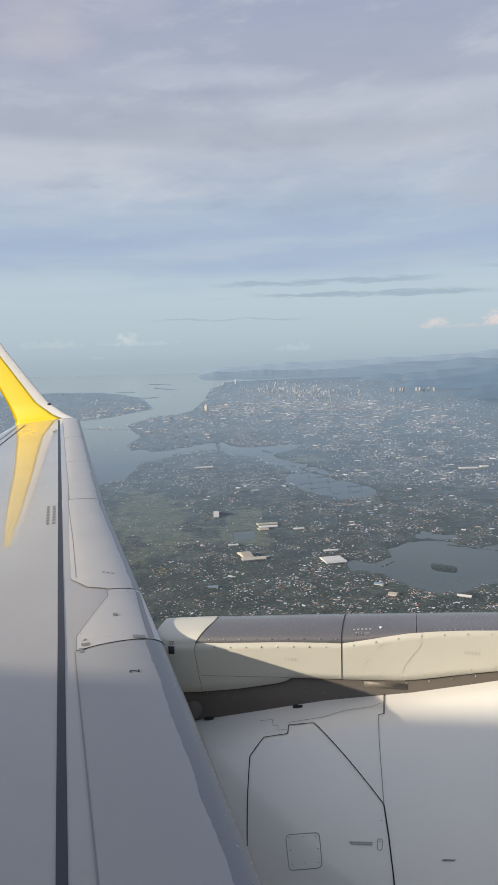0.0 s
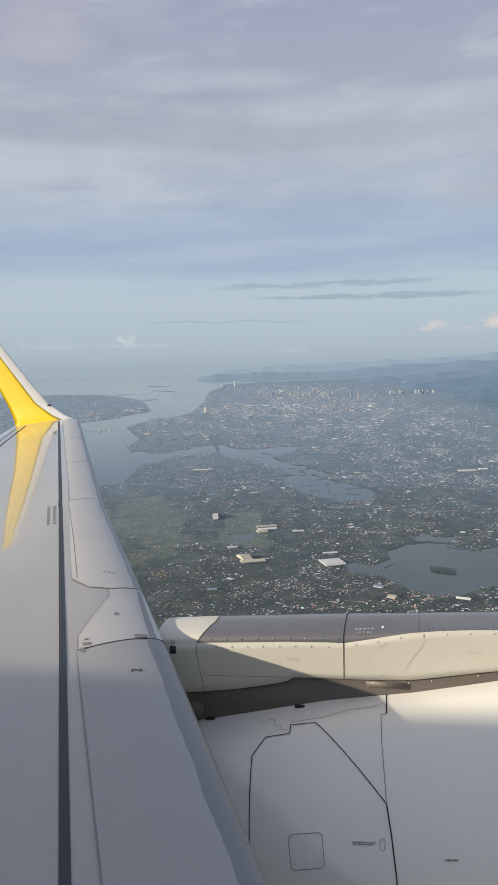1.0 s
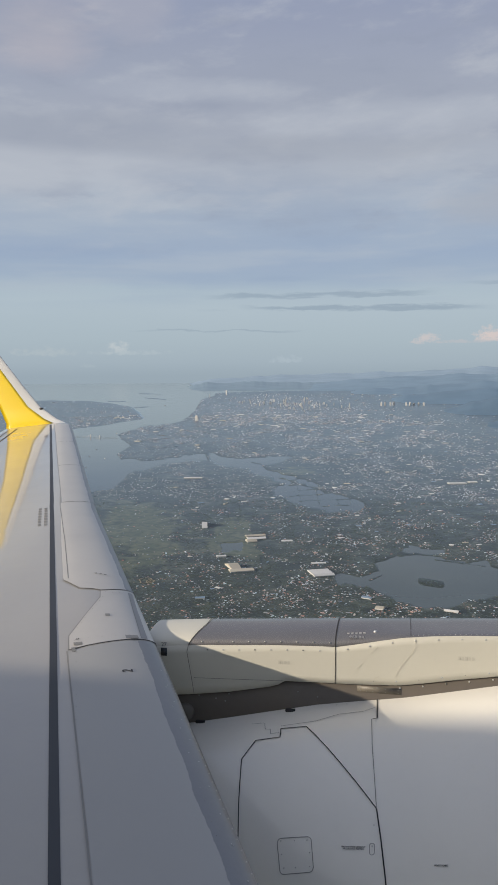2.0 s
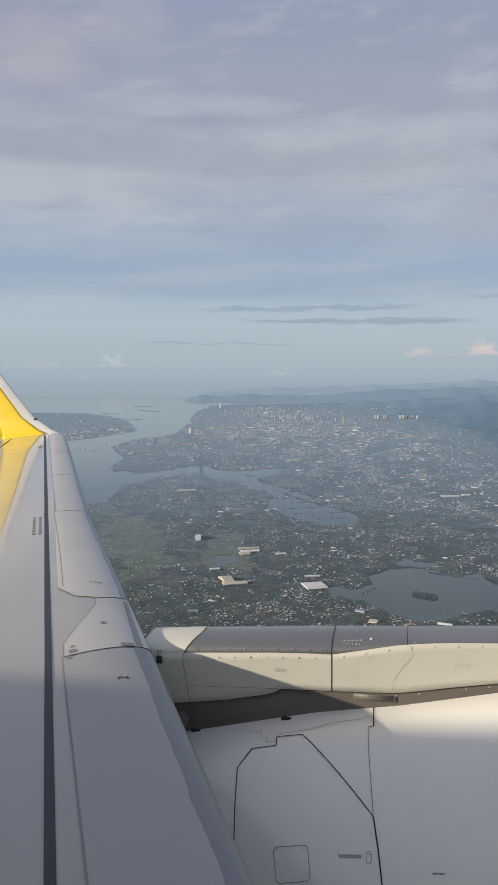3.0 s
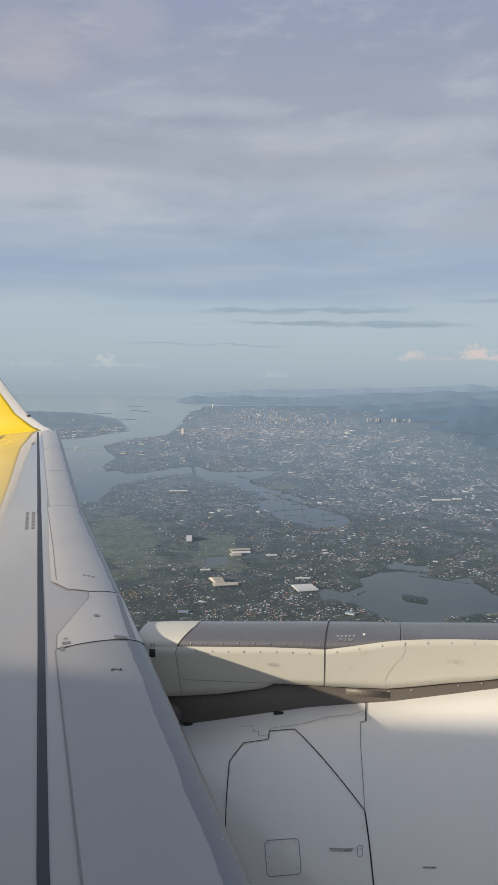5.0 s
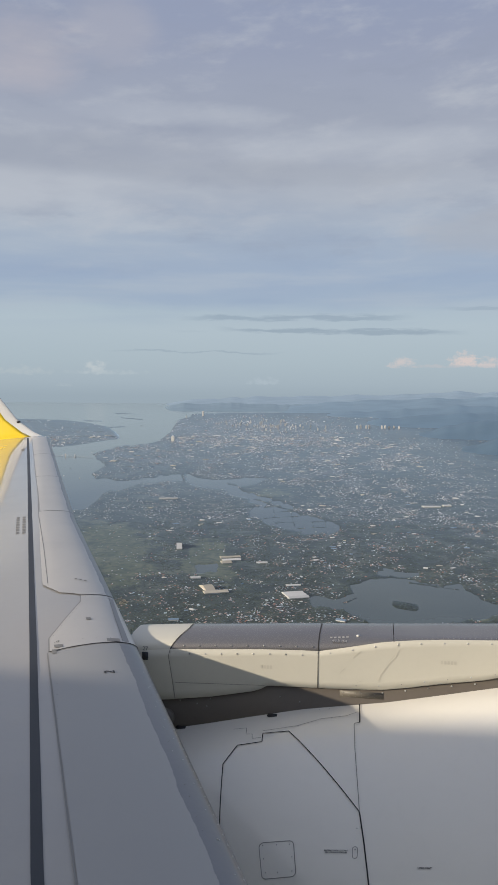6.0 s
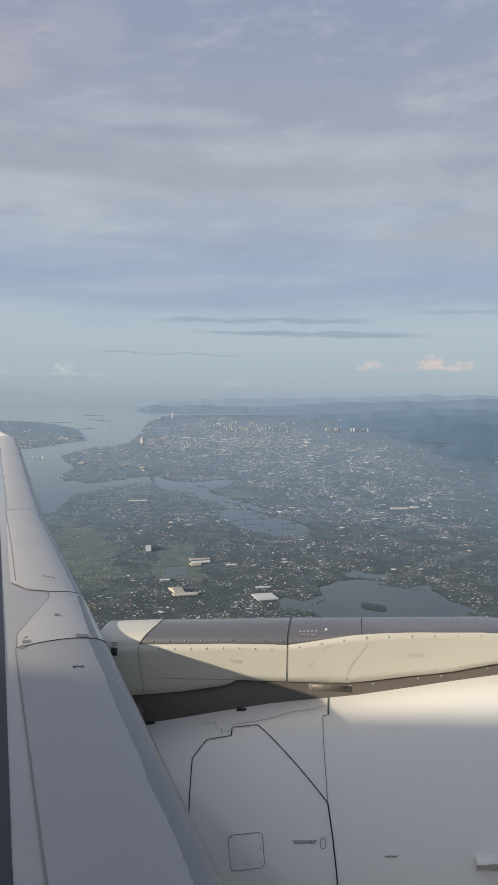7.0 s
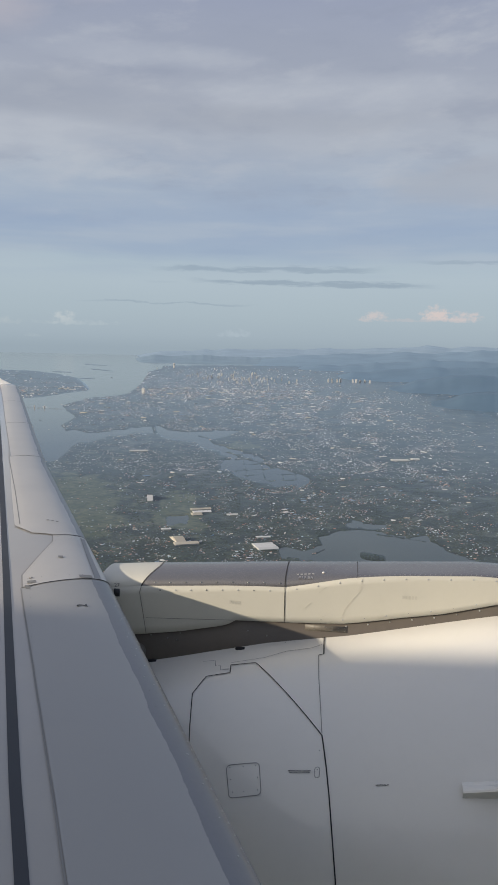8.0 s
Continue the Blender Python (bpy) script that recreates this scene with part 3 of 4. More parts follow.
for f0, f1, mat, label in ((-1.31, -1.072, CREAM, "pale rounded root cap"), (-1.070, -0.312, STEEL, "brushed grey metal top fairing"), (-0.308, 0.058, STEEL, "brushed grey metal top fairing"), (0.061, 1.5, STEEL, "brushed grey metal top fairing")):
    part("top_fairing", sheet([[crown(leaning(f, k / 14), k / 14) for k in range(15)] for f in steps(f0, f1, 24)]), mat, pylon, label)
side_seam = lambda f, z, off: pylon_side(f, z, off)
strip("pylon_seam", [(-0.31, -1.332), (-0.31, -1.517)], 0.0035, GAP, pylon, side_seam, 0.0022)
strip("pylon_seam", [(-1.072, -1.371), (-1.081, -1.406), (-1.061, -1.525), (-1.045, -1.628)], 0.0035, CREAM_GAP, pylon, side_seam, 0.0022)
strip("pylon_seam", [(-1.046, -1.543), (-0.79, -1.533), (-0.575, -1.524)], 0.0025, CREAM_GAP, pylon, side_seam, 0.0022)
strip("pylon_seam", [(leaning(-1.071, k), k) for k in (0.0, 0.1, 0.2, 0.3, 0.45, 0.6)], 0.004, GAP, pylon, crown, 0.003)
strip("pylon_seam", [(-0.31, 0.0), (-0.31, 0.6)], 0.005, GAP, pylon, crown, 0.003)
for way in ([(0.083, -1.262), (0.080, -1.285)], [(0.083, -1.300), (0.070, -1.335), (0.043, -1.365), (0.0, -1.425), (-0.012, -1.462)], [(-0.10, -1.315), (-0.135, -1.35)], [(-0.175, -1.405), (-0.205, -1.435)], [(-0.095, -1.465), (-0.115, -1.475)]):
    strip("scratch", way, 0.0022, CREAM_INK, pylon, side_seam, 0.0022)
part("perforated_plate", block(-0.20, 0.015, PY - 0.1915, PY - 0.185, -1.556, -1.524), PLATE, pylon, "cream riveted plate")
for i in range(7):
    for j in range(2):
        fasten(pylon, (-0.185 + i * 0.031, PY - 0.192, -1.549 + j * 0.016), (0, -1, 0), SMALL_RIVET, "rivet")
# screws along the joint of side and crown, and along the lower edge
for i in range(9):
    f = -1.0 + i * 0.083
    fasten(pylon, crown(f, 0.06, 0.002), (0, -1, 0.3), RIVET_MESH, "screw")
    if i < 8:
        fasten(pylon, pylon_side(f + 0.03, lerp(BAND, f) - 0.022, 0.001), (0, -1, 0), PALE_SCREW if i % 3 else RIVET_MESH, "screw")
for i in range(11):
    f = -0.12 + i * 0.11
    fasten(pylon, pylon_side(f, lerp(LOW, f) + 0.02, 0.001), (0, -1, 0), PALE_SCREW if i % 2 else SMALL_RIVET, "screw")
    fasten(pylon, pylon_side(f - 0.13, lerp(BAND, f - 0.13) - 0.018, 0.001), (0, -1, 0), PALE_SCREW, "screw")
    fasten(pylon, (f + 0.02, PY - 0.191, lerp(LOW, f + 0.02) - 0.018), (0, -1, 0), PALE_SCREW if i % 3 else RIVET_MESH, "screw")
for i in range(34):
    f = 0.07 + i * 0.025
    fasten(pylon, crown(f, 0.10, 0.001), (0, -1, 0.4), SMALL_RIVET, "rivet")
for f, z in ((-1.02, -1.64), (-0.96, -1.62), (-0.93, -1.65), (-0.88, -1.66), (-0.86, -1.62), (-0.5, -1.58), (-0.4, -1.60)):
    fasten(pylon, (f, PY - 0.191, z), (0, -1, 0), RIVET_MESH, "screw")
# dark strip on the pylon side paints in the shade of the root opening
strip("root_gap_shade", [(-1.298, -1.352), (-1.292, -1.40), (-1.268, -1.46)], 0.022, GAP, pylon, side_seam, 0.0025, "dark strip painted for the shaded gap where the pylon meets the wing")
bm = bmesh.new()
bmesh.ops.create_cone(bm, cap_ends=True, segments=24, radius1=0.050, radius2=0.044, depth=0.04, matrix=Matrix.Translation((-1.095, PY - 0.195, -1.735)) @ Matrix.Rotation(radians(90), 4, "X"))
part("bracket_boss", bm, PLATE, pylon, "round bracket in the shade of the slat")
lettering("27", 0.030, FAINT_INK, pylon, pylon_side(-1.205, -1.376, 0.002), (1, 0, 0), (0, 0, 1), "black stencilled figures 27")
part("position_mark", block(-1.222, -1.190, PY - 0.2025, PY - 0.19, -1.436, -1.394), RUBBER, pylon, "black square mark")
for f, z, n in ((-0.60, -1.428, 4), (0.285, -1.345, 5)):
    for k in range(n):
        strip("stencil_bar", [(f + k * 0.016, z), (f + k * 0.016 + 0.010, z)], 0.018, CREAM_INK, pylon, side_seam, 0.0012, steps=1)
s = crown(-0.205, 0.13, 0.0)
face = (crown(-0.205, 0.20) - s).normalized()
lettering("413 BR", 0.026, PALE_INK, pylon, s + Vector((1, 0, 0)).cross(face) * 0.007, (1, 0, 0), face, "pale stencilled panel number")
for row, n in ((0.23, 5),):
    for k in range(n):
        strip("stencil_bar", [(-0.255 + k * 0.02, row), (-0.243 + k * 0.02, row)], 0.007, PALE_INK, pylon, crown, 0.003, steps=1)
s = crown(-0.115, 0.25, 0.0)
part("drain_fitting", block(s.x - 0.009, s.x + 0.009, s.y - 0.003, s.y + 0.01, s.z - 0.006, s.z + 0.005, 0.002), WHITE, pylon, "small white fitting")

# engine and pylon scaled about the eye so root and shadow fit the view
nacelle.scale = pylon.scale = (1.105, 1.105, 1.105)

# ---------------------------------------------------------------- fuselage round the camera
FC = (-1.782, -0.55)


def hull(f, a, r):
    return Vector((f, FC[0] + r * math.cos(radians(a)), FC[1] + r * math.sin(radians(a))))


def build_shell(name, r, mat, label):
    fs = [-16, -8, -4, -2, -1, -0.34, 0.34, 1, 2, 4, 8, 14]
    angles = [4.0, 28.2] + [28.2 + (335.8) * k / 60 for k in range(1, 61)]
    bm = bmesh.new()
    grid = [[bm.verts.new(hull(f, a, r)) for a in angles[:-1]] for f in fs]
    n = len(angles) - 1
    for i in range(len(fs) - 1):
        for j in range(n):
            if fs[i] == -0.34 and j == 0:
                continue
            bm.faces.new([grid[i][j], grid[i][(j + 1) % n], grid[i + 1][(j + 1) % n], grid[i + 1][j]])
    for row in (grid[0], grid[-1]):
        bm.faces.new(row)
    return bm


fuselage = part("fuselage", build_shell("fuselage", 1.98, WHITE, ""), WHITE, airliner, "white fuselage shell")
part("cabin_lining", build_shell("cabin_lining", 1.95, LINING, ""), LINING, fuselage, "pale cabin wall lining")
rim = []
for k in range(40):
    a = 2 * math.pi * k / 40
    sq = lambda v: math.copysign(abs(v) ** 0.5, v)
    f, h = 0.30 * sq(math.cos(a)), 10.8 * sq(math.sin(a))
    rim.append([hull(f, 16.1 + h, 1.985), hull(f * 1.3, 16.1 + h * 1.3, 1.987), hull(f * 1.3, 16.1 + h * 1.3, 1.94), hull(f, 16.1 + h, 1.94), hull(f, 16.1 + h, 1.985)])
part("window_frame", sheet(rim + [rim[0]]), LINING, fuselage, "rounded window frame")


# ---------------------------------------------------------------- the land
# the plan of the coast, in degrees of bearing and depression from the aircraft: outlines of water and isles
SEA = [(-60, 0.05), (8, 0.05), (8, 1.3), (2, 1.42), (-1.5, 1.5), (-3.0, 1.56), (-3.05, 1.74), (-4.0, 2.0), (-4.35, 2.6),
       (-4.9, 3.2), (-5.7, 3.7), (-7.2, 3.85), (-8.6, 4.0), (-10.3, 4.55), (-9.9, 4.9), (-9.3, 5.3), (-9.8, 5.72), (-10.4, 6.0), (-10.1, 6.35), (-8.2, 6.5),
       (-6.9, 6.45), (-5.3, 6.2), (-3.7, 6.03), (-3.6, 6.5), (-5.1, 6.58), (-6.3, 6.72), (-7.6, 7.0), (-8.9, 7.25), (-9.7, 7.6), (-10.2, 8.2), (-11.0, 8.6),
       (-13.0, 8.7), (-14.5, 7.5), (-14.5, 5.5), (-15.2, 4.6), (-16.0, 4.0), (-60, 4.0)]
LAGOON = [(-3.45, 6.05), (-2.6, 6.36), (-0.5, 6.42), (1.0, 6.36), (1.8, 6.22), (2.75, 6.38), (1.7, 6.72), (0.9, 6.86), (0.4, 6.95), (0.7, 7.3), (1.4, 7.52), (3.2, 7.86),
          (3.1, 8.0), (1.0, 7.76), (0.2, 7.5), (-0.6, 7.18), (-1.8, 7.0), (-2.6, 6.88), (-3.4, 6.5)]
LAKE = [(9.0, 14.08), (10.8, 13.5), (12.2, 13.3), (13.5, 13.48), (15.3, 13.7), (17.0, 13.54), (17.7, 13.95), (18.4, 14.4), (20.5, 15.0), (18.3, 15.84), (16.0, 16.25),
        (14.6, 16.9), (12.6, 17.0), (10.74, 16.76), (10.2, 16.26), (8.5, 15.8), (6.3, 15.58), (5.9, 15.1), (6.6, 14.8), (8.0, 15.05), (9.45, 14.62)]
PONDS = [(1.4, 8.72), (2.2, 8.45), (3.4, 8.42), (4.6, 8.85), (6.2, 9.12), (8.2, 9.7), (8.0, 10.2), (5.7, 10.4), (4.4, 10.1), (3.1, 9.75), (1.5, 9.1)]
FAR_ISLAND = [(-8.25, 3.3), (-8.6, 2.9), (-9.2, 2.5), (-10.5, 2.25), (-12, 2.05), (-15, 1.95), (-22, 2.1), (-30, 2.2), (-30, 9), (-17.5, 8), (-16.5, 5.5), (-15.8, 4.4), (-13.5, 4.1), (-11.5, 3.9), (-9.6, 3.6), (-8.5, 3.45)]
# small waters, isles and dikes, as bars with round ends: both ends and the half width
WATER = [(1.5, 7.98, 2.51, 8.32, 0.10), (2.51, 8.32, 1.66, 8.87, 0.11), (3.3, 8.1, 4.6, 8.45, 0.09), (11.2, 13.0, 13.9, 13.05, 0.17), (11.5, 12.72, 12.2, 12.8, 0.10), (-2.4, 13.05, -1.2, 12.98, 0.26)]
ISLES = [
    (-10.9, 2.1, -9.6, 2.12, 0.035), (-8.2, 1.86, -6.6, 2.0, 0.035), (-9.5, 2.62, -7.9, 2.52, 0.03), (-8.6, 1.55, -7.0, 1.6, 0.025), (12.4, 15.2, 13.8, 15.36, 0.27), (0.21 - 0.45, 6.74, 0.45, 6.84, 0.08), (9.5, 14.9, 8.6, 15.3, 0.07),
    (13.4, 13.62, 17.0, 13.9, 0.05), (10.6, 13.30, 13.2, 13.32, 0.06), (1.9, 8.95, 4.7, 8.7, 0.03), (2.4, 9.3, 5.6, 9.05, 0.035), (3.2, 9.62, 7.2, 9.42, 0.035), (4.4, 10.0, 7.9, 9.85, 0.035),
    (3.1, 8.4, 3.5, 9.8, 0.03), (4.5, 8.8, 4.9, 10.2, 0.03), (5.9, 9.0, 6.5, 10.4, 0.03), (7.0, 9.2, 7.3, 10.3, 0.03), (-9.6, 4.9, -7.6, 5.0, 0.03),
]


def outline_distance(b, d, ring):
    """Distance in degrees to an outline: negative inside it."""
    best, inside = np.full(b.shape, 99.0), np.zeros(b.shape, bool)
    for (b0, d0), (b1, d1) in zip(ring, ring[1:] + ring[:1]):
        vx, vy = b1 - b0, d1 - d0
        k = np.clip(((b - b0) * vx + (d - d0) * vy) / (vx * vx + vy * vy), 0, 1)
        best = np.minimum(best, np.hypot(b - b0 - k * vx, d - d0 - k * vy))
        if vy:
            inside ^= ((d0 > d) != (d1 > d)) & (b < b0 + (d - d0) * vx / vy)
    return np.where(inside, -best, best)


def bar_distance(b, d, bars):
    """Distance in degrees to the nearest of the bars."""
    best = np.full(b.shape, 99.0)
    for b0, d0, b1, d1, r in bars:
        vx, vy = b1 - b0, d1 - d0
        k = np.clip(((b - b0) * vx + (d - d0) * vy) / (vx * vx + vy * vy), 0, 1)
        best = np.minimum(best, np.hypot(b - b0 - k * vx, d - d0 - k * vy) - r)
    return best


def hash_noise(x, y, seed):
    """Smooth value noise on arrays."""
    xi, yi = np.floor(x).astype(np.int64), np.floor(y).astype(np.int64)
    fx, fy = x - xi, y - yi
    fx, fy = fx * fx * (3 - 2 * fx), fy * fy * (3 - 2 * fy)

    def h(a, b):
        n = (a * 374761393 + b * 668265263 + seed * 974634777) & 0x7FFFFFFF
        n = ((n ^ (n >> 13)) * 1274126177) & 0x7FFFFFFF
        return ((n ^ (n >> 16)) & 0xFFFF) / 65535.0
    return (h(xi, yi) * (1 - fx) + h(xi + 1, yi) * fx) * (1 - fy) + (h(xi, yi + 1) * (1 - fx) + h(xi + 1, yi + 1) * fx) * fy


def fractal(x, y, seed, octaves=4):
    s = sum(hash_noise(x * 2 ** k, y * 2 ** k, seed + k) * 0.5 ** k for k in range(octaves))
    return s / sum(0.5 ** k for k in range(octaves)) - 0.5


def bump_at(b, d, b0, d0, wb, wd):
    return np.exp(-((b - b0) / wb) ** 2 - ((d - d0) / wd) ** 2)


def shore(b, d):
    """Degrees from the nearest shore: land is positive."""
    wob = 0.42 * fractal(b * 1.9, d * 4.6, 11, 6) * np.clip(d / 7, 0.25, 1.0)
    wet = bar_distance(b, d, WATER)
    for ring in (SEA, LAGOON, LAKE, PONDS):
        wet = np.minimum(wet, outline_distance(b, d, ring))
    dry = np.minimum(bar_distance(b, d, ISLES), outline_distance(b, d, FAR_ISLAND))
    wet, dry = wet + wob, dry + wob * 0.35
    return np.maximum(wet, -dry)


def hills(b, d):
    """Rise of the ground, as a slope in degrees."""
    rise = 0.08 * bump_at(b, d, 17.5, 3.2, 5.0, 0.7) + 0.10 * bump_at(b, d, 11.0, 1.9, 5.0, 0.5) + 0.12 * bump_at(b, d, 20.0, 4.6, 4.0, 0.9) + 0.10 * bump_at(b, d, 5.0, 1.35, 4.0, 0.25)
    return rise * (0.75 + 0.9 * fractal(b * 0.9, d * 2.0, 31, 4))


def height(b, d):
    r = EYE_Z / np.tan(np.radians(d))
    land = shore(b, d)
    z = np.clip(land * 6.0, -1.0, 1.0) * 0.0004 * r * np.where(land > 0, 1.0, 4.0)
    return z + np.where(land > 0, np.radians(hills(b, d)) * r * np.clip(land * 2, 0, 1), 0), r


def city(b, d):
    """How closely the land is built over, 0 to 1."""
    far = 1.1 * bump_at(b, d, 1.5, 2.7, 7.0, 1.2) + 0.75 * bump_at(b, d, 4.0, 4.6, 12.0, 1.3) + 0.5 * bump_at(b, d, -7.5, 4.1, 2.5, 0.35) + 0.60 * bump_at(b, d, 12.0, 6.8, 9.0, 1.8)
    mid = 0.55 * bump_at(b, d, 8.5, 11.4, 6.0, 1.5) + 0.45 * bump_at(b, d, 17.5, 10.8, 4.0, 2.4) + 0.50 * bump_at(b, d, -7.0, 7.6, 3.0, 0.5) + 0.45 * bump_at(b, d, 0.5, 9.4, 4.0, 1.2)
    near = 0.16 * bump_at(b, d, 3.0, 14.8, 5.0, 1.8) + 0.08 * bump_at(b, d, 0.0, 16.5, 9.0, 1.2) + 0.20 * bump_at(b, d, -6.0, 12.5, 4.0, 3.0) + 0.30 * bump_at(b, d, -10.0, 3.3, 3.0, 0.5)
    hilly = 1.2 * bump_at(b, d, 20.0, 2.6, 8.0, 1.1) + 0.5 * bump_at(b, d, 21.0, 5.0, 4.0, 1.0)
    field = 1.3 * bump_at(b, d, -1.5, 12.7, 1.9, 1.3) + 0.85 * bump_at(b, d, -11.0, 11.5, 3.4, 2.6) + 0.8 * bump_at(b, d, 4.5, 7.6, 3.0, 0.5)
    patchy = 0.55 + 2.6 * fractal(b * 0.55, d * 2.4, 51, 5)
    return np.clip((far + mid + near + 0.20 * np.clip((14.0 - d) / 4.0, 0.3, 1.0)) * np.clip(patchy, 0.05, 2.0) - hilly - field * 0.9, 0, 1)


def forest(b, d):
    """Wooded rising ground with hardly a house."""
    return np.clip(1.1 * bump_at(b, d, 21.5, 7.0, 3.2, 1.9) + 0.9 * bump_at(b, d, 14.0, 4.25, 1.6, 0.28) + 0.8 * bump_at(b, d, 19.0, 4.6, 2.5, 0.7) + 0.7 * bump_at(b, d, 3.0, 7.2, 1.6, 0.35), 0, 1)


def meadow(b, d):
    return np.clip(1.7 * bump_at(b, d, -1.5, 12.7, 1.7, 1.25) + 1.0 * bump_at(b, d, -9.0, 12.0, 3.8, 3.0) + 0.5 * bump_at(b, d, 19.0, 15.8, 1.5, 0.6) + 0.5 * bump_at(b, d, 3.5, 7.4, 3.0, 0.5) + 0.45 * bump_at(b, d, 8.0, 14.0, 2.0, 0.5) + 1.3 * fractal(b * 0.5, d * 1.0, 71, 4), 0, 1)


def build_ground():
    bs = np.concatenate([np.linspace(-180, -31, 24), np.linspace(-30, 30, 900), np.linspace(31, 180, 24)[:-1]])
    ds = np.concatenate([np.array([80, 60, 45, 35, 28, 23, 20.0]), np.linspace(18.8, 3.0, 300), np.geomspace(2.98, 0.80, 130), [0.6, 0.3, 0.2]])
    b, d = np.meshgrid(bs, ds)
    z, r = height(b, d)
    z = np.where(d < 0.79, z * 0.2, z)
    x, y = r * np.sin(np.radians(b)), r * np.cos(np.radians(b))
    pts = np.stack([x, y, z], -1).reshape(-1, 3)
    n, m = b.shape
    i = np.arange(n * m).reshape(n, m)
    j = np.roll(i, -1, axis=1)
    quads = np.stack([i[:-1], i[1:], j[1:], j[:-1]], -1).reshape(-1, 4)
    me = bpy.data.meshes.new("ground")
    me.from_pydata(pts.tolist(), [], quads.tolist())
    for name, values in (("built", city(b, d)), ("meadow", meadow(b, d)), ("shore", np.clip(shore(b, d), -1, 1))):
        at = me.attributes.new(name, "FLOAT", "POINT")
        at.data.foreach_set("value", values.astype(np.float32).ravel())
    me.shade_smooth()
    return me


def haze_finish(t, p, coat=0.9):
    """Coat and blue sheen put haze into the surface; both grow towards grazing sight."""
    p.inputs["Roughness"].default_value = 0.8
    p.inputs["Coat Weight"].default_value = coat
    p.inputs["Coat Roughness"].default_value = 0.17
    p.inputs["Coat IOR"].default_value = 1.12
    p.inputs["Sheen Weight"].default_value = 0.175
    p.inputs["Sheen Roughness"].default_value = 0.25
    p.inputs["Sheen Tint"].default_value = (0.34, 0.60, 1.0, 1)


def ground_material():
    m, t, p = material("tropical_land")
    pos = t.node("ShaderNodeTexCoord").outputs["Object"]
    built = t.node("ShaderNodeAttribute", attribute_name="built").outputs["Fac"]
    field = t.node("ShaderNodeAttribute", attribute_name="meadow").outputs["Fac"]
    wide = t.noise(pos, 0.012, 14.0, 0.75)
    mid = t.noise(pos, 0.09, 9.0, 0.72)
    clump = t.noise(pos, 0.30, 6.0, 0.62)
    fine = t.noise(pos, 1.1, 5.0, 0.7)
    trees = t.mix(t.smooth(fine, 0.36, 0.68), (0.004, 0.010, 0.008, 1), (0.034, 0.054, 0.034, 1))
    trees = t.mix(t.smooth(mid, 0.46, 0.62), trees, (0.046, 0.062, 0.036, 1))
    speck = t.noise(pos, 0.045, 14.0, 0.85)
    trees = t.mix(t.math("MULTIPLY", t.smooth(speck, 0.50, 0.60), 0.7), trees, (0.085, 0.095, 0.075, 1))
    trees = t.mix(t.math("MULTIPLY", t.smooth(speck, 0.50, 0.42), 0.75), trees, (0.004, 0.009, 0.009, 1))
    trees = t.mix(t.math("MULTIPLY", t.smooth(clump, 0.46, 0.60), 0.55), trees, (0.006, 0.013, 0.011, 1))
    grass = t.mix(t.smooth(mid, 0.34, 0.66), (0.048, 0.066, 0.030, 1), (0.104, 0.110, 0.052, 1))
    grass = t.mix(t.math("MULTIPLY", t.smooth(clump, 0.44, 0.62), 0.8), grass, (0.026, 0.040, 0.022, 1))
    edge = t.math("ADD", field, t.math("MULTIPLY", t.math("SUBTRACT", mid, 0.5), 1.6))
    base = t.mix(t.smooth(edge, 0.40, 0.75), trees, grass)
    town = t.mix(t.smooth(fine, 0.35, 0.68), (0.05, 0.056, 0.058, 1), (0.20, 0.20, 0.20, 1))
    fac = t.smooth(t.math("ADD", built, t.math("MULTIPLY", t.math("SUBTRACT", mid, 0.5), 1.8)), 0.35, 0.85)
    t.link(t.mix(t.math("MULTIPLY", fac, 0.45), base, town), p.inputs["Base Color"])
    haze_finish(t, p)
    mottle = t.math("ADD", t.math("MULTIPLY", t.smooth(mid, 0.36, 0.64), 0.5), t.math("MULTIPLY", t.smooth(wide, 0.36, 0.64), 0.5))
    t.link(t.math("MULTIPLY_ADD", mottle, 0.45, 0.42), p.inputs["Coat Weight"])
    t.link(t.bump(fine, 0.12, 0.2), p.inputs["Normal"])
    return m


def water_material():
    m, t, p = material("sea_water")
    pos = t.node("ShaderNodeTexCoord").outputs["Object"]
    silt = t.noise(pos, 0.02, 5.0, 0.6)
    t.link(t.mix(t.smooth(silt, 0.35, 0.7), (0.052, 0.080, 0.090, 1), (0.070, 0.098, 0.104, 1)), p.inputs["Base Color"])
    p.inputs["Roughness"].default_value = 0.09
    p.inputs["IOR"].default_value = 1.33
    return m


ground = new("ground", build_ground())
ground.data.materials.append(ground_material())
tagged(ground, "green tropical coastal plain with towns, meadows and wooded hills", "ground", kind="structure")
rings = [15, 60, 150] + [200 * 1.06 ** k for k in range(75)]
sea = [[Vector((q * math.sin(radians(a)), q * math.cos(radians(a)), 0)) for a in range(-180, 180, 3)] for q in rings]
bm = sheet(sea, closed=True)
bm.verts.ensure_lookup_table()
bm.faces.new(bm.verts[:120])
bmesh.ops.recalc_face_normals(bm, faces=bm.faces)
water = new("water", mesh_of("water", bm, water_material(), False))
tagged(water, "calm blue-grey sea, inlets and fish ponds", "water", kind="structure")


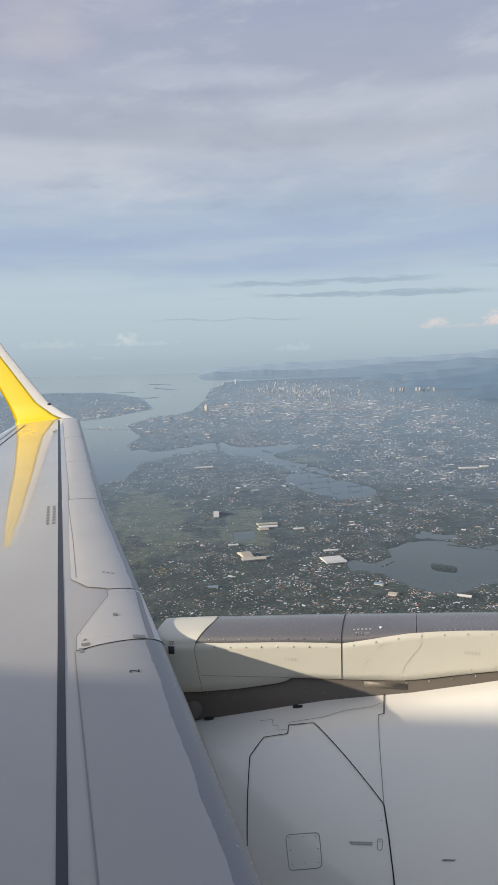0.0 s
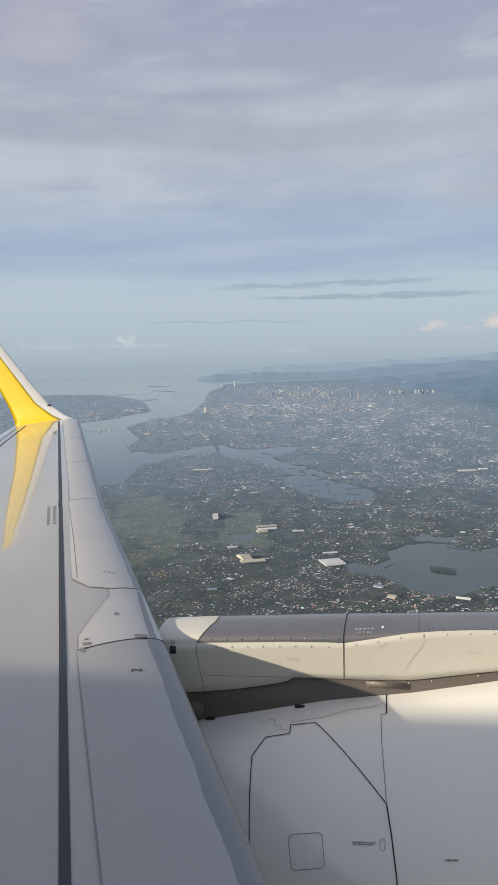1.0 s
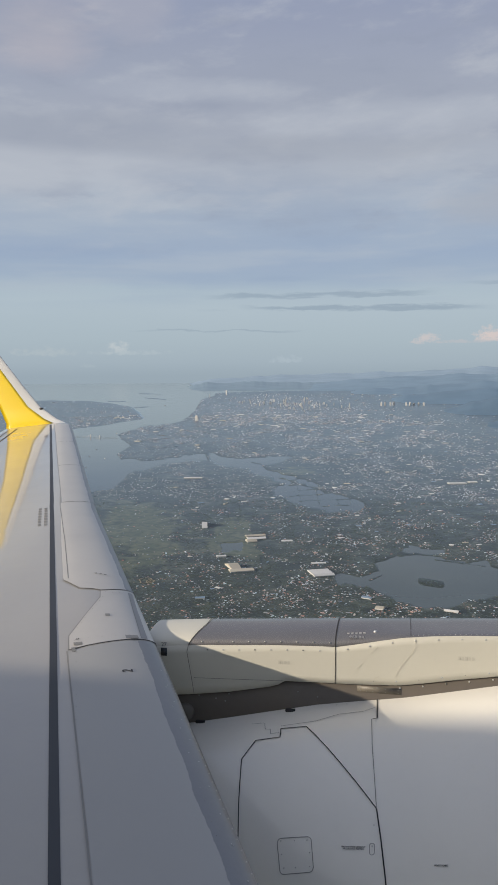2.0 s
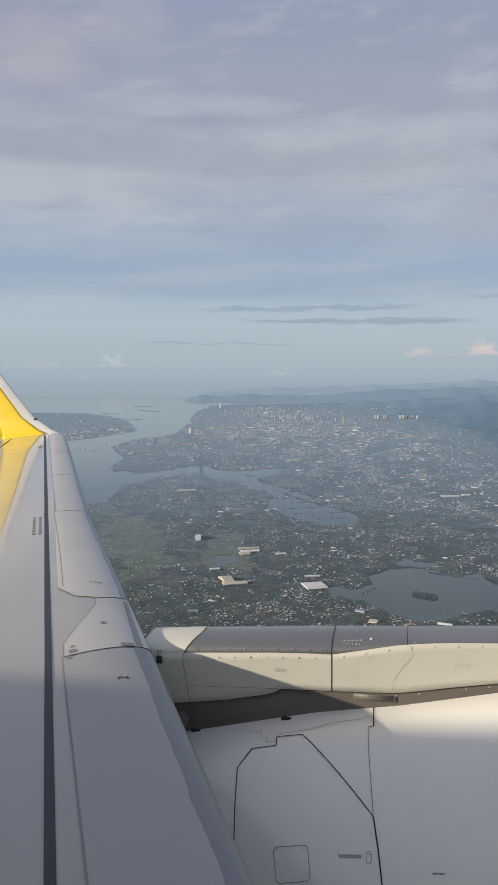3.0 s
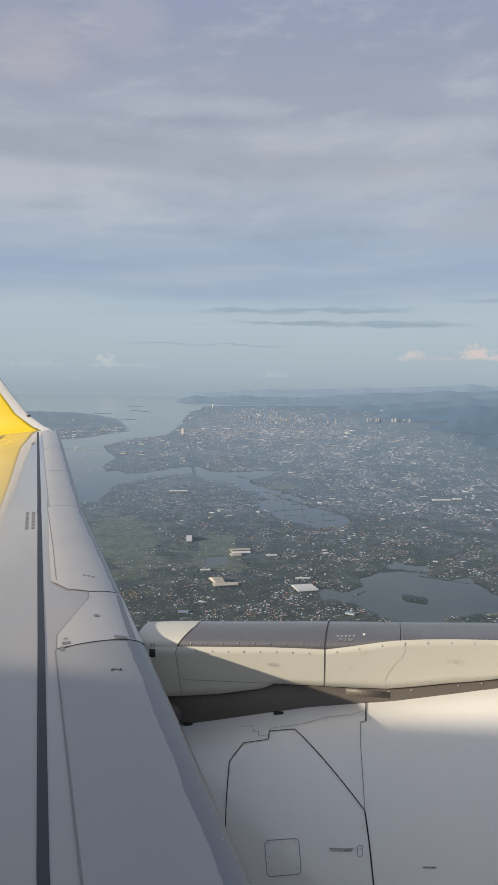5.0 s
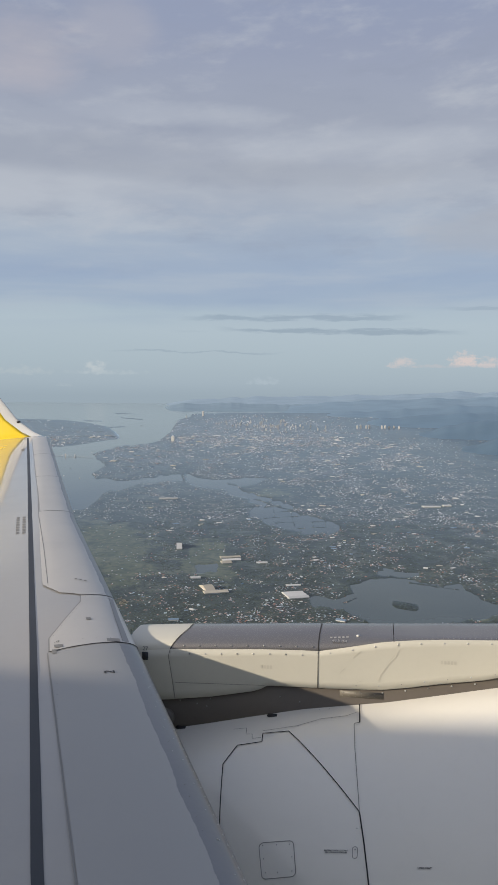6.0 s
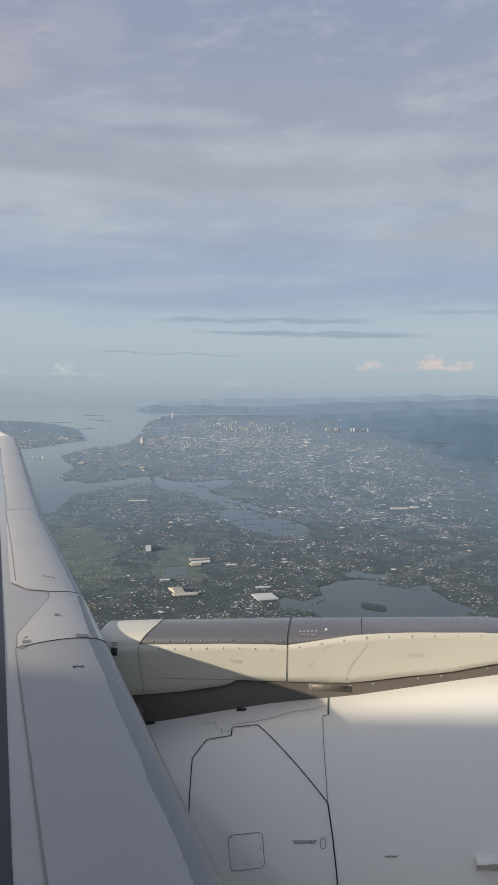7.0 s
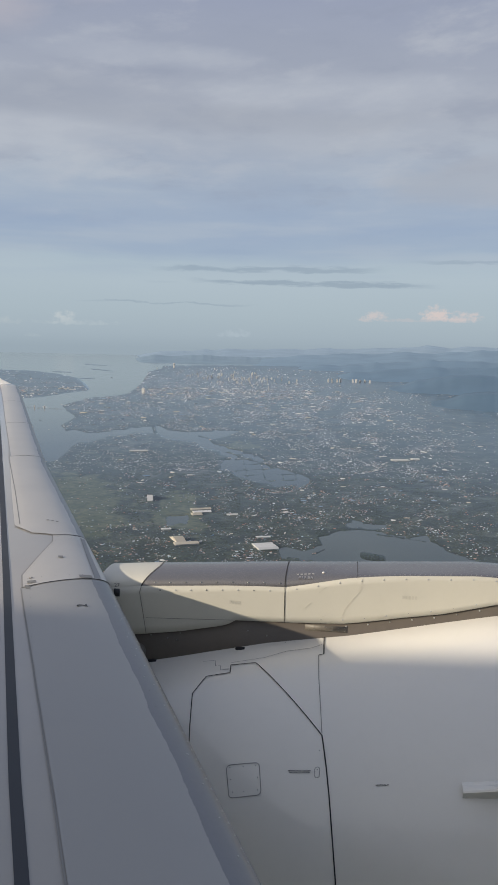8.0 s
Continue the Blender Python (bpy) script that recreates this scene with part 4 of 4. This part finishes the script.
# far ranges: haze is painted into their colour and their glow
def haze_ridge_material(name, col, glow):
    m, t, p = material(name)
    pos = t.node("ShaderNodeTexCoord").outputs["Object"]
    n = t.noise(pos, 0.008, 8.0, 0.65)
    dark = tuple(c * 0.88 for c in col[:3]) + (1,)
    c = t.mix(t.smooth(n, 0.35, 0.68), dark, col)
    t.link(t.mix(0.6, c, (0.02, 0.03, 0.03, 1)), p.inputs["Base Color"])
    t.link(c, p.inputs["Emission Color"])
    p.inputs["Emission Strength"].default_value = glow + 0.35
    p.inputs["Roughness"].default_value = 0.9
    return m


def far_ridge(r, b0, b1, crest, seed, mat, label, deep=0.22):
    """A hill range r metres off: crest gives the height in degrees over eye level."""
    bs = np.linspace(b0, b1, 160)
    top = np.interp(bs, *zip(*crest)) + 0.42 * fractal(bs * 0.55, bs * 0 + 3.0, seed, 6) + 0.10 * fractal(bs * 3.0, bs * 0 + 8.0, seed, 4)
    rows = []
    for k in range(13):
        q = k / 12
        rr = r - deep * r * (1 - q)
        fold = 1 + 0.10 * fractal(bs * 1.6, bs * 0 + q * 2.5, seed + 9, 5) * math.sin(math.pi * q)
        z = (EYE_Z + np.radians(top) * r) * (q ** 0.8) * fold - 4
        rows.append([Vector((rr * math.sin(radians(b)), rr * math.cos(radians(b)), zz)) for b, zz in zip(bs, z)])
    rows.append([Vector((v.x * 1.06, v.y * 1.06, v.z * 0.97)) for v in rows[-1]])
    rows.append([Vector((v.x * 1.08, v.y * 1.08, -4)) for v in rows[-2]])
    ob = new("backdrop", mesh_of("backdrop", sheet(rows), mat))
    return tagged(ob, label, "hills", kind="structure")


far_ridge(4700, -5.5, 60, [(-5.5, -0.9), (-3, -0.55), (2, -0.20), (8, 0.02), (14, 0.25), (20, 0.35), (60, 0.4)], 5, haze_ridge_material("far_haze_hills", lin(133, 151, 168), 0.36), "far hazy blue mountain range")
far_ridge(3650, -5.3, 14, [(-5.3, -1.25), (-4.6, -0.98), (-3.6, -0.80), (-1, -0.70), (4, -0.72), (14, -1.0)], 63, haze_ridge_material("haze_headland", lin(116, 135, 151), 0.36), "low hazy headland beyond the city")
far_ridge(3500, 2.0, 60, [(2, -1.15), (5, -0.75), (10, -0.40), (15, -0.15), (20, 0.0), (60, 0.1)], 15, haze_ridge_material("hazy_hills", lin(114, 135, 154), 0.35), "hazy blue-green hills behind the city")
far_ridge(2500, 6.0, 60, [(6, -1.65), (9, -1.25), (14, -0.85), (20, -0.6), (60, -0.4)], 25, haze_ridge_material("nearer_hills", lin(104, 126, 146), 0.33), "hazy wooded hills behind the towers", 0.15)
far_ridge(1850, 8.4, 60, [(8.4, -2.4), (11, -1.75), (15, -1.25), (20, -1.0), (60, -0.8)], 35, haze_ridge_material("wooded_hills", lin(96, 119, 140), 0.32), "dark blue-green wooded hills at the edge of town", 0.12)
far_ridge(1350, 12.4, 60, [(12.4, -3.2), (14, -2.7), (16, -2.1), (19, -1.7), (60, -1.5)], 45, haze_ridge_material("near_wooded_hills", lin(88, 111, 132), 0.31), "dark wooded hill at the edge of town", 0.10)
far_ridge(1000, 15.2, 60, [(15.2, -4.2), (17, -3.6), (19, -3.0), (22, -2.7), (60, -2.5)], 55, haze_ridge_material("nearest_wooded_hills", lin(81, 104, 124), 0.30), "dark green wooded hill above the houses", 0.10)


# ---------------------------------------------------------------- houses, trees, towers
def roof_material(name, stops, gloss=0.55):
    m, t, p = material(name)
    geo = t.node("ShaderNodeNewGeometry").outputs["Random Per Island"]
    pos = t.node("ShaderNodeTexCoord").outputs["Object"]
    c = t.ramp(geo, stops, "CONSTANT")
    c = t.mix(t.math("MULTIPLY", t.noise(pos, 2.0, 3.0, 0.6), 0.18), c, (0.12, 0.11, 0.10, 1))
    t.link(c, p.inputs["Base Color"])
    haze_finish(t, p, gloss)
    return m


HOUSES = roof_material("tin_and_tile_roofs", [(0.0, (0.80, 0.82, 0.86, 1)), (0.08, (0.52, 0.62, 0.68, 1)), (0.27, (0.30, 0.31, 0.34, 1)), (0.42, (0.42, 0.21, 0.16, 1)), (0.56, (0.50, 0.36, 0.32, 1)), (0.74, (0.20, 0.205, 0.22, 1)), (0.90, (0.64, 0.60, 0.56, 1)), (0.975, (0.20, 0.30, 0.42, 1))])
# greyer, paler town palette: some haze is put into the roof colours
TOWN_ROOFS = roof_material("tin_and_concrete_roofs", [(0.0, (0.86, 0.88, 0.92, 1)), (0.14, (0.60, 0.64, 0.71, 1)), (0.32, (0.36, 0.39, 0.43, 1)), (0.52, (0.40, 0.31, 0.30, 1)), (0.66, (0.20, 0.22, 0.25, 1)), (0.90, (0.66, 0.64, 0.62, 1))])
LEAVES = roof_material("tree_crowns", [(0.0, (0.034, 0.050, 0.034, 1)), (0.3, (0.040, 0.056, 0.036, 1)), (0.55, (0.050, 0.066, 0.042, 1)), (0.8, (0.034, 0.050, 0.034, 1)), (0.93, (0.046, 0.060, 0.038, 1))], 0.6)
rng = np.random.default_rng(7)


def scatter(n, d0, d1, chance, b0=-21, b1=23, even=1.0):
    b = rng.uniform(b0, b1, n)
    d = d0 + (d1 - d0) * rng.uniform(0, 1, n) ** even
    keep = (rng.uniform(0, 1, n) < chance(b, d)) & (shore(b, d) > 0.04)
    b, d = b[keep], d[keep]
    z, r = height(b, d)
    return r * np.sin(np.radians(b)), r * np.cos(np.radians(b)), z, r, b, d


def stuff(name, verts, faces, mat, label, category):
    me = bpy.data.meshes.new(name)
    me.from_pydata(np.concatenate(verts).tolist(), [], faces)
    me.materials.append(mat)
    return tagged(new(name, me), label, category, kind="stuff")


GABLE = np.array([(-1, -1, 0), (1, -1, 0), (1, 1, 0), (-1, 1, 0), (-1, -1, 0.62), (1, -1, 0.62), (1, 1, 0.62), (-1, 1, 0.62), (-1, 0, 1), (1, 0, 1)])
GABLE_FACES = [(0, 1, 5, 4), (1, 2, 6, 9, 5), (2, 3, 7, 6), (3, 0, 4, 8, 7), (4, 5, 9, 8), (6, 7, 8, 9)]


def build_houses(name, n, d0, d1, chance, label, size, even=1.0, roofs=None):
    x, y, z, r, b, d = scatter(n, d0, d1, chance, even=even)
    m = len(x)
    s_ = np.maximum(size, r * 0.00068) * rng.uniform(0.5, 1.3, m) * np.where(rng.uniform(0, 1, m) < 0.05, 1.7, 1.0)
    long_ = rng.uniform(1.0, 2.1, m) * np.where(rng.uniform(0, 1, m) < 0.10, 1.7, 1.0)
    a = fractal(b * 0.7, d * 1.2, 91, 2) * 6 + rng.integers(0, 2, m) * math.pi / 2 + rng.normal(0, 0.15, m)
    size3 = np.stack([s_ * long_ * 0.5, s_ * 0.5, s_ * rng.uniform(0.35, 0.6, m)], 1)
    g = GABLE[None] * size3[:, None, :]
    ca, sa = np.cos(a)[:, None], np.sin(a)[:, None]
    v = np.stack([g[..., 0] * ca - g[..., 1] * sa + x[:, None], g[..., 0] * sa + g[..., 1] * ca + y[:, None], g[..., 2] + z[:, None] - 0.05], -1)
    faces = [tuple(10 * k + q for q in f) for k in range(m) for f in GABLE_FACES]
    return stuff(name, [v.reshape(-1, 3)], faces, roofs or HOUSES, label, "houses")


def clusters(b, d, sb, sd, seed):
    """Villages and blocks: mostly 0, up to 1 in their midst."""
    return np.clip(4.2 * (fractal(b * sb, d * sd, seed, 5) + 0.06), 0, 1)


build_houses("near_houses", 76000, 9.0, 18.8, lambda b, d: np.clip((city(b, d) * 1.5 + 0.22 * np.clip((b + 9) / 8, 0.15, 1)) * clusters(b, d, 1.1, 3.0, 301) + 0.025, 0, 0.85) * (bump_at(b, d, -1.5, 12.7, 1.5, 1.1) < 0.45) * (bump_at(b, d, 13.1, 15.28, 1.2, 0.5) < 0.2), "small tin and tile roofed houses among trees", 0.30)
build_houses("town_houses", 190000, 3.2, 9.4, lambda b, d: np.clip((0.12 + 0.62 * city(b, d)) * (0.14 + 0.86 * clusters(b, d, 1.2, 5.5, 321)) * (1 - 0.95 * forest(b, d)), 0, 0.46), "dense low town roofs of tin and concrete", 0.32, roofs=TOWN_ROOFS)
build_houses("city_houses", 46000, 1.6, 4.0, lambda b, d: np.clip((0.05 + 0.45 * city(b, d)) * (0.4 + 0.6 * clusters(b, d, 1.6, 9.0, 331)), 0, 0.45), "pale city blocks far off", 0.6, roofs=TOWN_ROOFS)

ico = bmesh.new()
bmesh.ops.create_icosphere(ico, subdivisions=1, radius=1.0)
ICO = np.array([v.co[:] for v in ico.verts])
ICO_FACES = [tuple(v.index for v in f.verts) for f in ico.faces]
ico.free()


def build_trees(name, n, d0, d1, chance, label, size):
    x, y, z, r, b, d = scatter(n, d0, d1, chance)
    m = len(x)
    s_ = np.maximum(size, r * 0.0010) * rng.uniform(0.4, 1.1, m)
    size3 = np.stack([s_, s_ * rng.uniform(0.7, 1.3, m), s_ * rng.uniform(0.07, 0.17, m)], 1)
    g = ICO[None] * (1 + rng.uniform(-0.35, 0.35, (m, len(ICO), 1))) * size3[:, None, :]
    v = g + np.stack([x, y, z + s_ * 0.03], 1)[:, None, :]
    faces = [tuple(len(ICO) * k + q for q in f) for k in range(m) for f in ICO_FACES]
    woods = stuff(name, [v.reshape(-1, 3)], faces, LEAVES, label, "trees")
    woods.data.shade_smooth()
    return woods


build_trees("woodland", 80000, 9.5, 18.8, lambda b, d: np.clip((0.75 - meadow(b, d) * 0.9) * (0.5 + 3.0 * (fractal(b * 1.6, d * 2.4, 341, 3) + 0.15)), 0.03, 1), "dark green tropical tree crowns between the houses", 0.40)

def site(b, d):
    z, r = height(np.array([float(b)]), np.array([float(d)]))
    r, z = float(r[0]), float(z[0])
    return Vector((r * math.sin(radians(b)), r * math.cos(radians(b)), z)), r


def plain_wall(name, col, rough=0.6):
    m, t, p = material(name)
    pos = t.node("ShaderNodeTexCoord").outputs["Object"]
    rnd = t.node("ShaderNodeObjectInfo").outputs["Random"]
    c = t.mix(t.math("MULTIPLY", rnd, 0.5), col, tuple(v * 0.6 for v in col[:3]) + (1,))
    c = t.mix(t.math("MULTIPLY", t.noise(pos, 1.5, 4.0, 0.6), 0.3), c, (0.2, 0.19, 0.18, 1))
    t.link(c, p.inputs["Base Color"])
    p.inputs["Roughness"].default_value = rough
    return m


CONCRETE = plain_wall("tower_concrete", (0.66, 0.66, 0.67, 1))
GLAZING = plain_wall("tower_glazing", (0.30, 0.34, 0.38, 1), 0.25)
WHITE_ROOF = plain_wall("white_sheet_roof", (0.74, 0.74, 0.72, 1))
BEIGE_ROOF = plain_wall("beige_sheet_roof", (0.58, 0.53, 0.43, 1))
BLUE_ROOF = plain_wall("blue_sheet_roof", (0.22, 0.33, 0.46, 1))
SHED_WALL = plain_wall("shed_wall", (0.60, 0.60, 0.59, 1))


def child(name, bm, mat, parent):
    return part(name, bm, mat, parent, smooth=False)


def high_rise(b, d, wide, tall, label):
    """A tower with window bands and a plant room; wide and tall fit the camera's view, in degrees."""
    at, r = site(b, d)
    w_, h = radians(wide) * r, radians(tall) * r
    dp = w_ * rng.uniform(0.7, 1.1)
    tower = new("high_rise")
    tower.matrix_world = Matrix.Translation(at) @ pose(0, 0, 0, 0, 0, float(rng.uniform(-30, 30)))
    tagged(tower, label, "tower", "city high-rises")
    child("body", block(-w_ / 2, w_ / 2, -dp / 2, dp / 2, -1.0, h), CONCRETE, tower)
    n = max(3, int(h / (0.0022 * r)))
    for k in range(n):
        z0 = h * (k + 0.35) / n
        child("window_band", block(-w_ * 0.505, w_ * 0.505, -dp * 0.42, dp * 0.42, z0, z0 + h * 0.35 / n), GLAZING, tower)
    child("plant_room", block(-w_ * 0.25, w_ * 0.2, -dp * 0.25, dp * 0.25, h, h * 1.07 + 0.3), CONCRETE, tower)
    return tower


high_rise(-2.15, 1.72, 0.09, 0.34, "tall pale slender tower on the city shore")
high_rise(-4.39, 3.62, 0.22, 0.36, "pale slab block beside the harbour")
for k in range(78):
    b = float(np.clip(rng.normal(2.2, 2.4), -3.4, 7.0))
    d = float(2.45 + 0.05 * (b - 2) + rng.normal(0, 0.20))
    high_rise(b, max(d, 1.8), float(rng.uniform(0.04, 0.085)), float(abs(rng.normal(0.03, 0.10)) + 0.07), "pale concrete high-rise in the hazy city")
for k in range(9):
    b = 9.3 + 0.32 * k + (0.5 if k > 3 else 0) + float(rng.uniform(-0.06, 0.06))
    high_rise(b, 2.55 + float(rng.uniform(-0.04, 0.04)), 0.12, float(rng.uniform(0.17, 0.25)), "pale apartment tower at the foot of the hills")


def shed(b, d, long_, deep, tall, turn, mat, label, bays=1):
    """A big low building: walls and pitched roofs; sizes in metres."""
    at, r = site(b, d)
    tall *= 0.4
    ob = new("warehouse")
    ob.matrix_world = Matrix.Translation(at) @ pose(0, 0, 0, 0, 0, turn)
    tagged(ob, label, "warehouse", "large sheds")
    child("wall", block(-long_ / 2, long_ / 2, -deep / 2, deep / 2, -0.6, tall), SHED_WALL, ob)
    for k in range(bays):
        y0, y1 = -deep / 2 + deep * k / bays, -deep / 2 + deep * (k + 1) / bays
        ym, e = (y0 + y1) / 2, deep * 0.02
        sec = [(y0 - e, tall + 0.02), (ym, tall + 0.12 * (y1 - y0) + 0.05), (y1 + e, tall + 0.02), (y1 + e, tall - 0.06), (y0 - e, tall - 0.06)]
        rows = [[Vector((x, y, z)) for y, z in sec] for x in (-long_ / 2 - 0.1, long_ / 2 + 0.1)]
        bm = sheet(rows, closed=True)
        bm.verts.ensure_lookup_table()
        bm.faces.new(bm.verts[:5])
        bm.faces.new(bm.verts[5:])
        child("roof", bm, mat, ob)
    return ob


shed(4.92, 14.91, 7.2, 8.6, 0.8, 14, WHITE_ROOF, "large white-roofed warehouse by the lake", 3)
shed(4.75, 14.20, 5.2, 1.8, 0.6, 8, WHITE_ROOF, "low white shed beside the warehouse")
shed(-3.88, 11.44, 2.3, 12.0, 1.0, 4, WHITE_ROOF, "white shed at the edge of a meadow")
shed(-0.04, 12.22, 8.5, 3.2, 0.8, 14, BEIGE_ROOF, "long cream-roofed hall beside a meadow")
shed(0.05, 12.42, 7.5, 3.4, 0.8, 14, WHITE_ROOF, "long white-roofed hall beside a meadow")
shed(-0.35, 12.60, 4.0, 4.6, 0.8, 14, BEIGE_ROOF, "cream-roofed hall beside a meadow")
shed(-1.12, 14.76, 8.5, 3.6, 0.9, 14, BEIGE_ROOF, "beige school building among trees", 1)
shed(-1.75, 14.5, 3.4, 9.0, 0.9, 20, BEIGE_ROOF, "beige school wing among trees", 1)
shed(2.35, 12.60, 4.5, 1.8, 0.8, 5, WHITE_ROOF, "small white-roofed shed among houses")
shed(-2.65, 13.72, 3.6, 2.0, 1.0, 10, WHITE_ROOF, "white church-like hall among trees")
shed(-4.3, 16.7, 3.0, 1.6, 0.8, 6, BLUE_ROOF, "pale blue-roofed shed at the wood edge", 2)
shed(14.81, 8.14, 11, 4.5, 1.2, 4, WHITE_ROOF, "very long white shopping hall", 2)
shed(15.9, 8.02, 5, 4, 1.2, 4, WHITE_ROOF, "large white hall in the town")
shed(-4.71, 7.90, 12, 3.0, 1.3, 5, WHITE_ROOF, "long pale factory roof", 2)
shed(8.4, 16.6, 3.0, 1.8, 0.9, -30, BLUE_ROOF, "pale blue sheet-roofed shed near the lake")
shed(9.4, 17.3, 2.4, 2.6, 0.9, -25, BEIGE_ROOF, "cream sheet-roofed shed near the lake")
shed(14.6, 17.2, 4.0, 1.3, 0.8, -25, WHITE_ROOF, "white sheet-roofed shed near the lake")
roofs = [(WHITE_ROOF, "white"), (WHITE_ROOF, "white"), (BEIGE_ROOF, "beige"), (WHITE_ROOF, "white"), (BLUE_ROOF, "blue-grey")]
made = 0
while made < 200:
    b, d = float(rng.uniform(-13, 21)), float(3.2 + 13.5 * rng.uniform() ** 1.7)
    ok = shore(np.array([b]), np.array([d]))[0] > 0.15 and city(np.array([b]), np.array([d]))[0] > rng.uniform(0.05, 0.6)
    if not ok or (11.8 < b < 14.4 and 14.7 < d < 15.8):
        continue
    r = EYE_Z / math.tan(radians(d))
    mat, col = roofs[int(rng.integers(0, 5))]
    shed(b, d, r * float(rng.uniform(0.002, 0.008)), r * float(rng.uniform(0.0015, 0.006)), r * 0.0006 + 0.1, float(rng.normal(6, 25)), mat, f"{col} sheet-roofed shed in the town", int(rng.integers(1, 3)))
    made += 1


def dirt_track(b, d):
    """A winding bare-earth track: two joined rings."""
    at, r = site(b, d)
    m, t, p = material("bare_earth")
    n = t.noise(t.node("ShaderNodeTexCoord").outputs["Object"], 2.0, 5.0, 0.6)
    t.link(t.mix(t.smooth(n, 0.35, 0.7), (0.22, 0.19, 0.13, 1), (0.30, 0.26, 0.19, 1)), p.inputs["Base Color"])
    p.inputs["Roughness"].default_value = 0.9
    ob = new("dirt_track")
    ob.matrix_world = Matrix.Translation(at + Vector((0, 0, 0.12)))
    tagged(ob, "winding pale bare-earth track on a green hillside", "track")
    for cx, cy, rx, ry in ((0, 0, 1.9, 3.4), (1.7, -1.2, 1.2, 2.0)):
        rows = []
        for k in range(49):
            a = 2 * math.pi * k / 48
            wob = 1 + 0.12 * math.sin(3 * a + cx) + 0.06 * math.sin(5 * a)
            e = Vector((math.cos(a) * rx * wob + cx, math.sin(a) * ry * wob + cy, 0))
            o = Vector((math.cos(a), math.sin(a), 0)) * 0.22
            rows.append([e - o, e - o * 0.5 + Vector((0, 0, 0.05)), e + o * 0.5 + Vector((0, 0, 0.05)), e + o])
        child("loop", sheet(rows), m, ob)
    return ob


dirt_track(-8.4, 15.3)


# ---------------------------------------------------------------- on the water
def bridge(b0, d0, b1, d1):
    """A low white bridge with two pointed pylons."""
    a, r = site(b0, d0)
    e, _ = site(b1, d1)
    a.z = e.z = 0.0
    ob = new("bridge")
    way = e - a
    ob.matrix_world = Matrix.Translation(a) @ Matrix.Rotation(math.atan2(way.y, way.x), 4, "Z")
    tagged(ob, "long pale bridge with two white pylons over the strait", "bridge")
    n = way.length
    child("deck", block(0, n, -0.2, 0.2, 0.66, 0.78), GLAZING, ob)
    for k in range(13):
        x = n * (k + 0.5) / 13
        child("pier", block(x - 0.15, x + 0.15, -0.2, 0.2, -0.6, 0.66), GLAZING, ob)
    for x in (n * 0.42, n * 0.62):
        rows = [[Vector((x + sx * w_, sy * w_ * 1.6, z)) for sx, sy in ((-1, -1), (1, -1), (1, 1), (-1, 1))] for z, w_ in ((-0.6, 0.30), (0.8, 0.28), (2.2, 0.20), (3.2, 0.10))]
        bm = sheet(rows, closed=True)
        bm.verts.ensure_lookup_table()
        bm.faces.new(bm.verts[-4:])
        child("bridge_pylon", bm, CONCRETE, ob)
        for s in (-1, 1):
            for k in range(1, 5):
                foot, head = Vector((x + s * n * 0.022 * k, 0, 0.8)), Vector((x, 0, 1.2 + 0.4 * k))
                up = Vector((0, 0, 0.02))
                child("stay_cable", sheet([[foot - up, foot + up, foot + Vector((0, 0.06, 0))], [head - up, head + up, head + Vector((0, 0.06, 0))]], closed=True), CONCRETE, ob)
    return ob


def ship(b, d, long_, turn, label):
    at, r = site(b, d)
    at.z = 0.0
    ob = new("ship")
    ob.matrix_world = Matrix.Translation(at) @ pose(0, 0, 0, 0, 0, turn)
    tagged(ob, label, "ship", "vessels in the harbour")
    w_, h = long_ * 0.10, long_ * 0.09
    plan = [(-0.5, 0.8), (-0.3, 1.0), (0.2, 1.0), (0.38, 0.7), (0.5, 0.05)]
    rows = [[Vector((x * long_, -k * w_, h)), Vector((x * long_ * 0.96, -k * w_ * 0.8, -0.3)), Vector((x * long_ * 0.96, k * w_ * 0.8, -0.3)), Vector((x * long_, k * w_, h))] for x, k in plan]
    bm = sheet(rows, closed=True)
    bm.verts.ensure_lookup_table()
    bm.faces.new(bm.verts[:4])
    child("hull", bm, SHED_WALL, ob)
    child("deckhouse", block(-long_ * 0.42, -long_ * 0.12, -w_ * 0.7, w_ * 0.7, h, h * 2.3), WHITE_ROOF, ob)
    child("funnel", block(-long_ * 0.36, -long_ * 0.29, -w_ * 0.3, w_ * 0.3, h * 2.3, h * 3.1), GLAZING, ob)
    return ob


bridge(-13.6, 4.62, -10.2, 4.80)
ship(-6.7, 2.45, 4.0, 20, "small white ship in the strait")
ship(-10.3, 4.45, 2.2, -10, "small pale boat near the bridge")
ship(-11.8, 5.6, 1.7, 30, "small pale boat in the bay")
ship(-12.3, 6.1, 1.5, 70, "small pale boat at anchor in the bay")
ship(-11.2, 6.3, 1.4, -30, "small pale boat at anchor in the bay")
ship(-12.6, 6.9, 1.3, 10, "small pale boat at anchor in the bay")
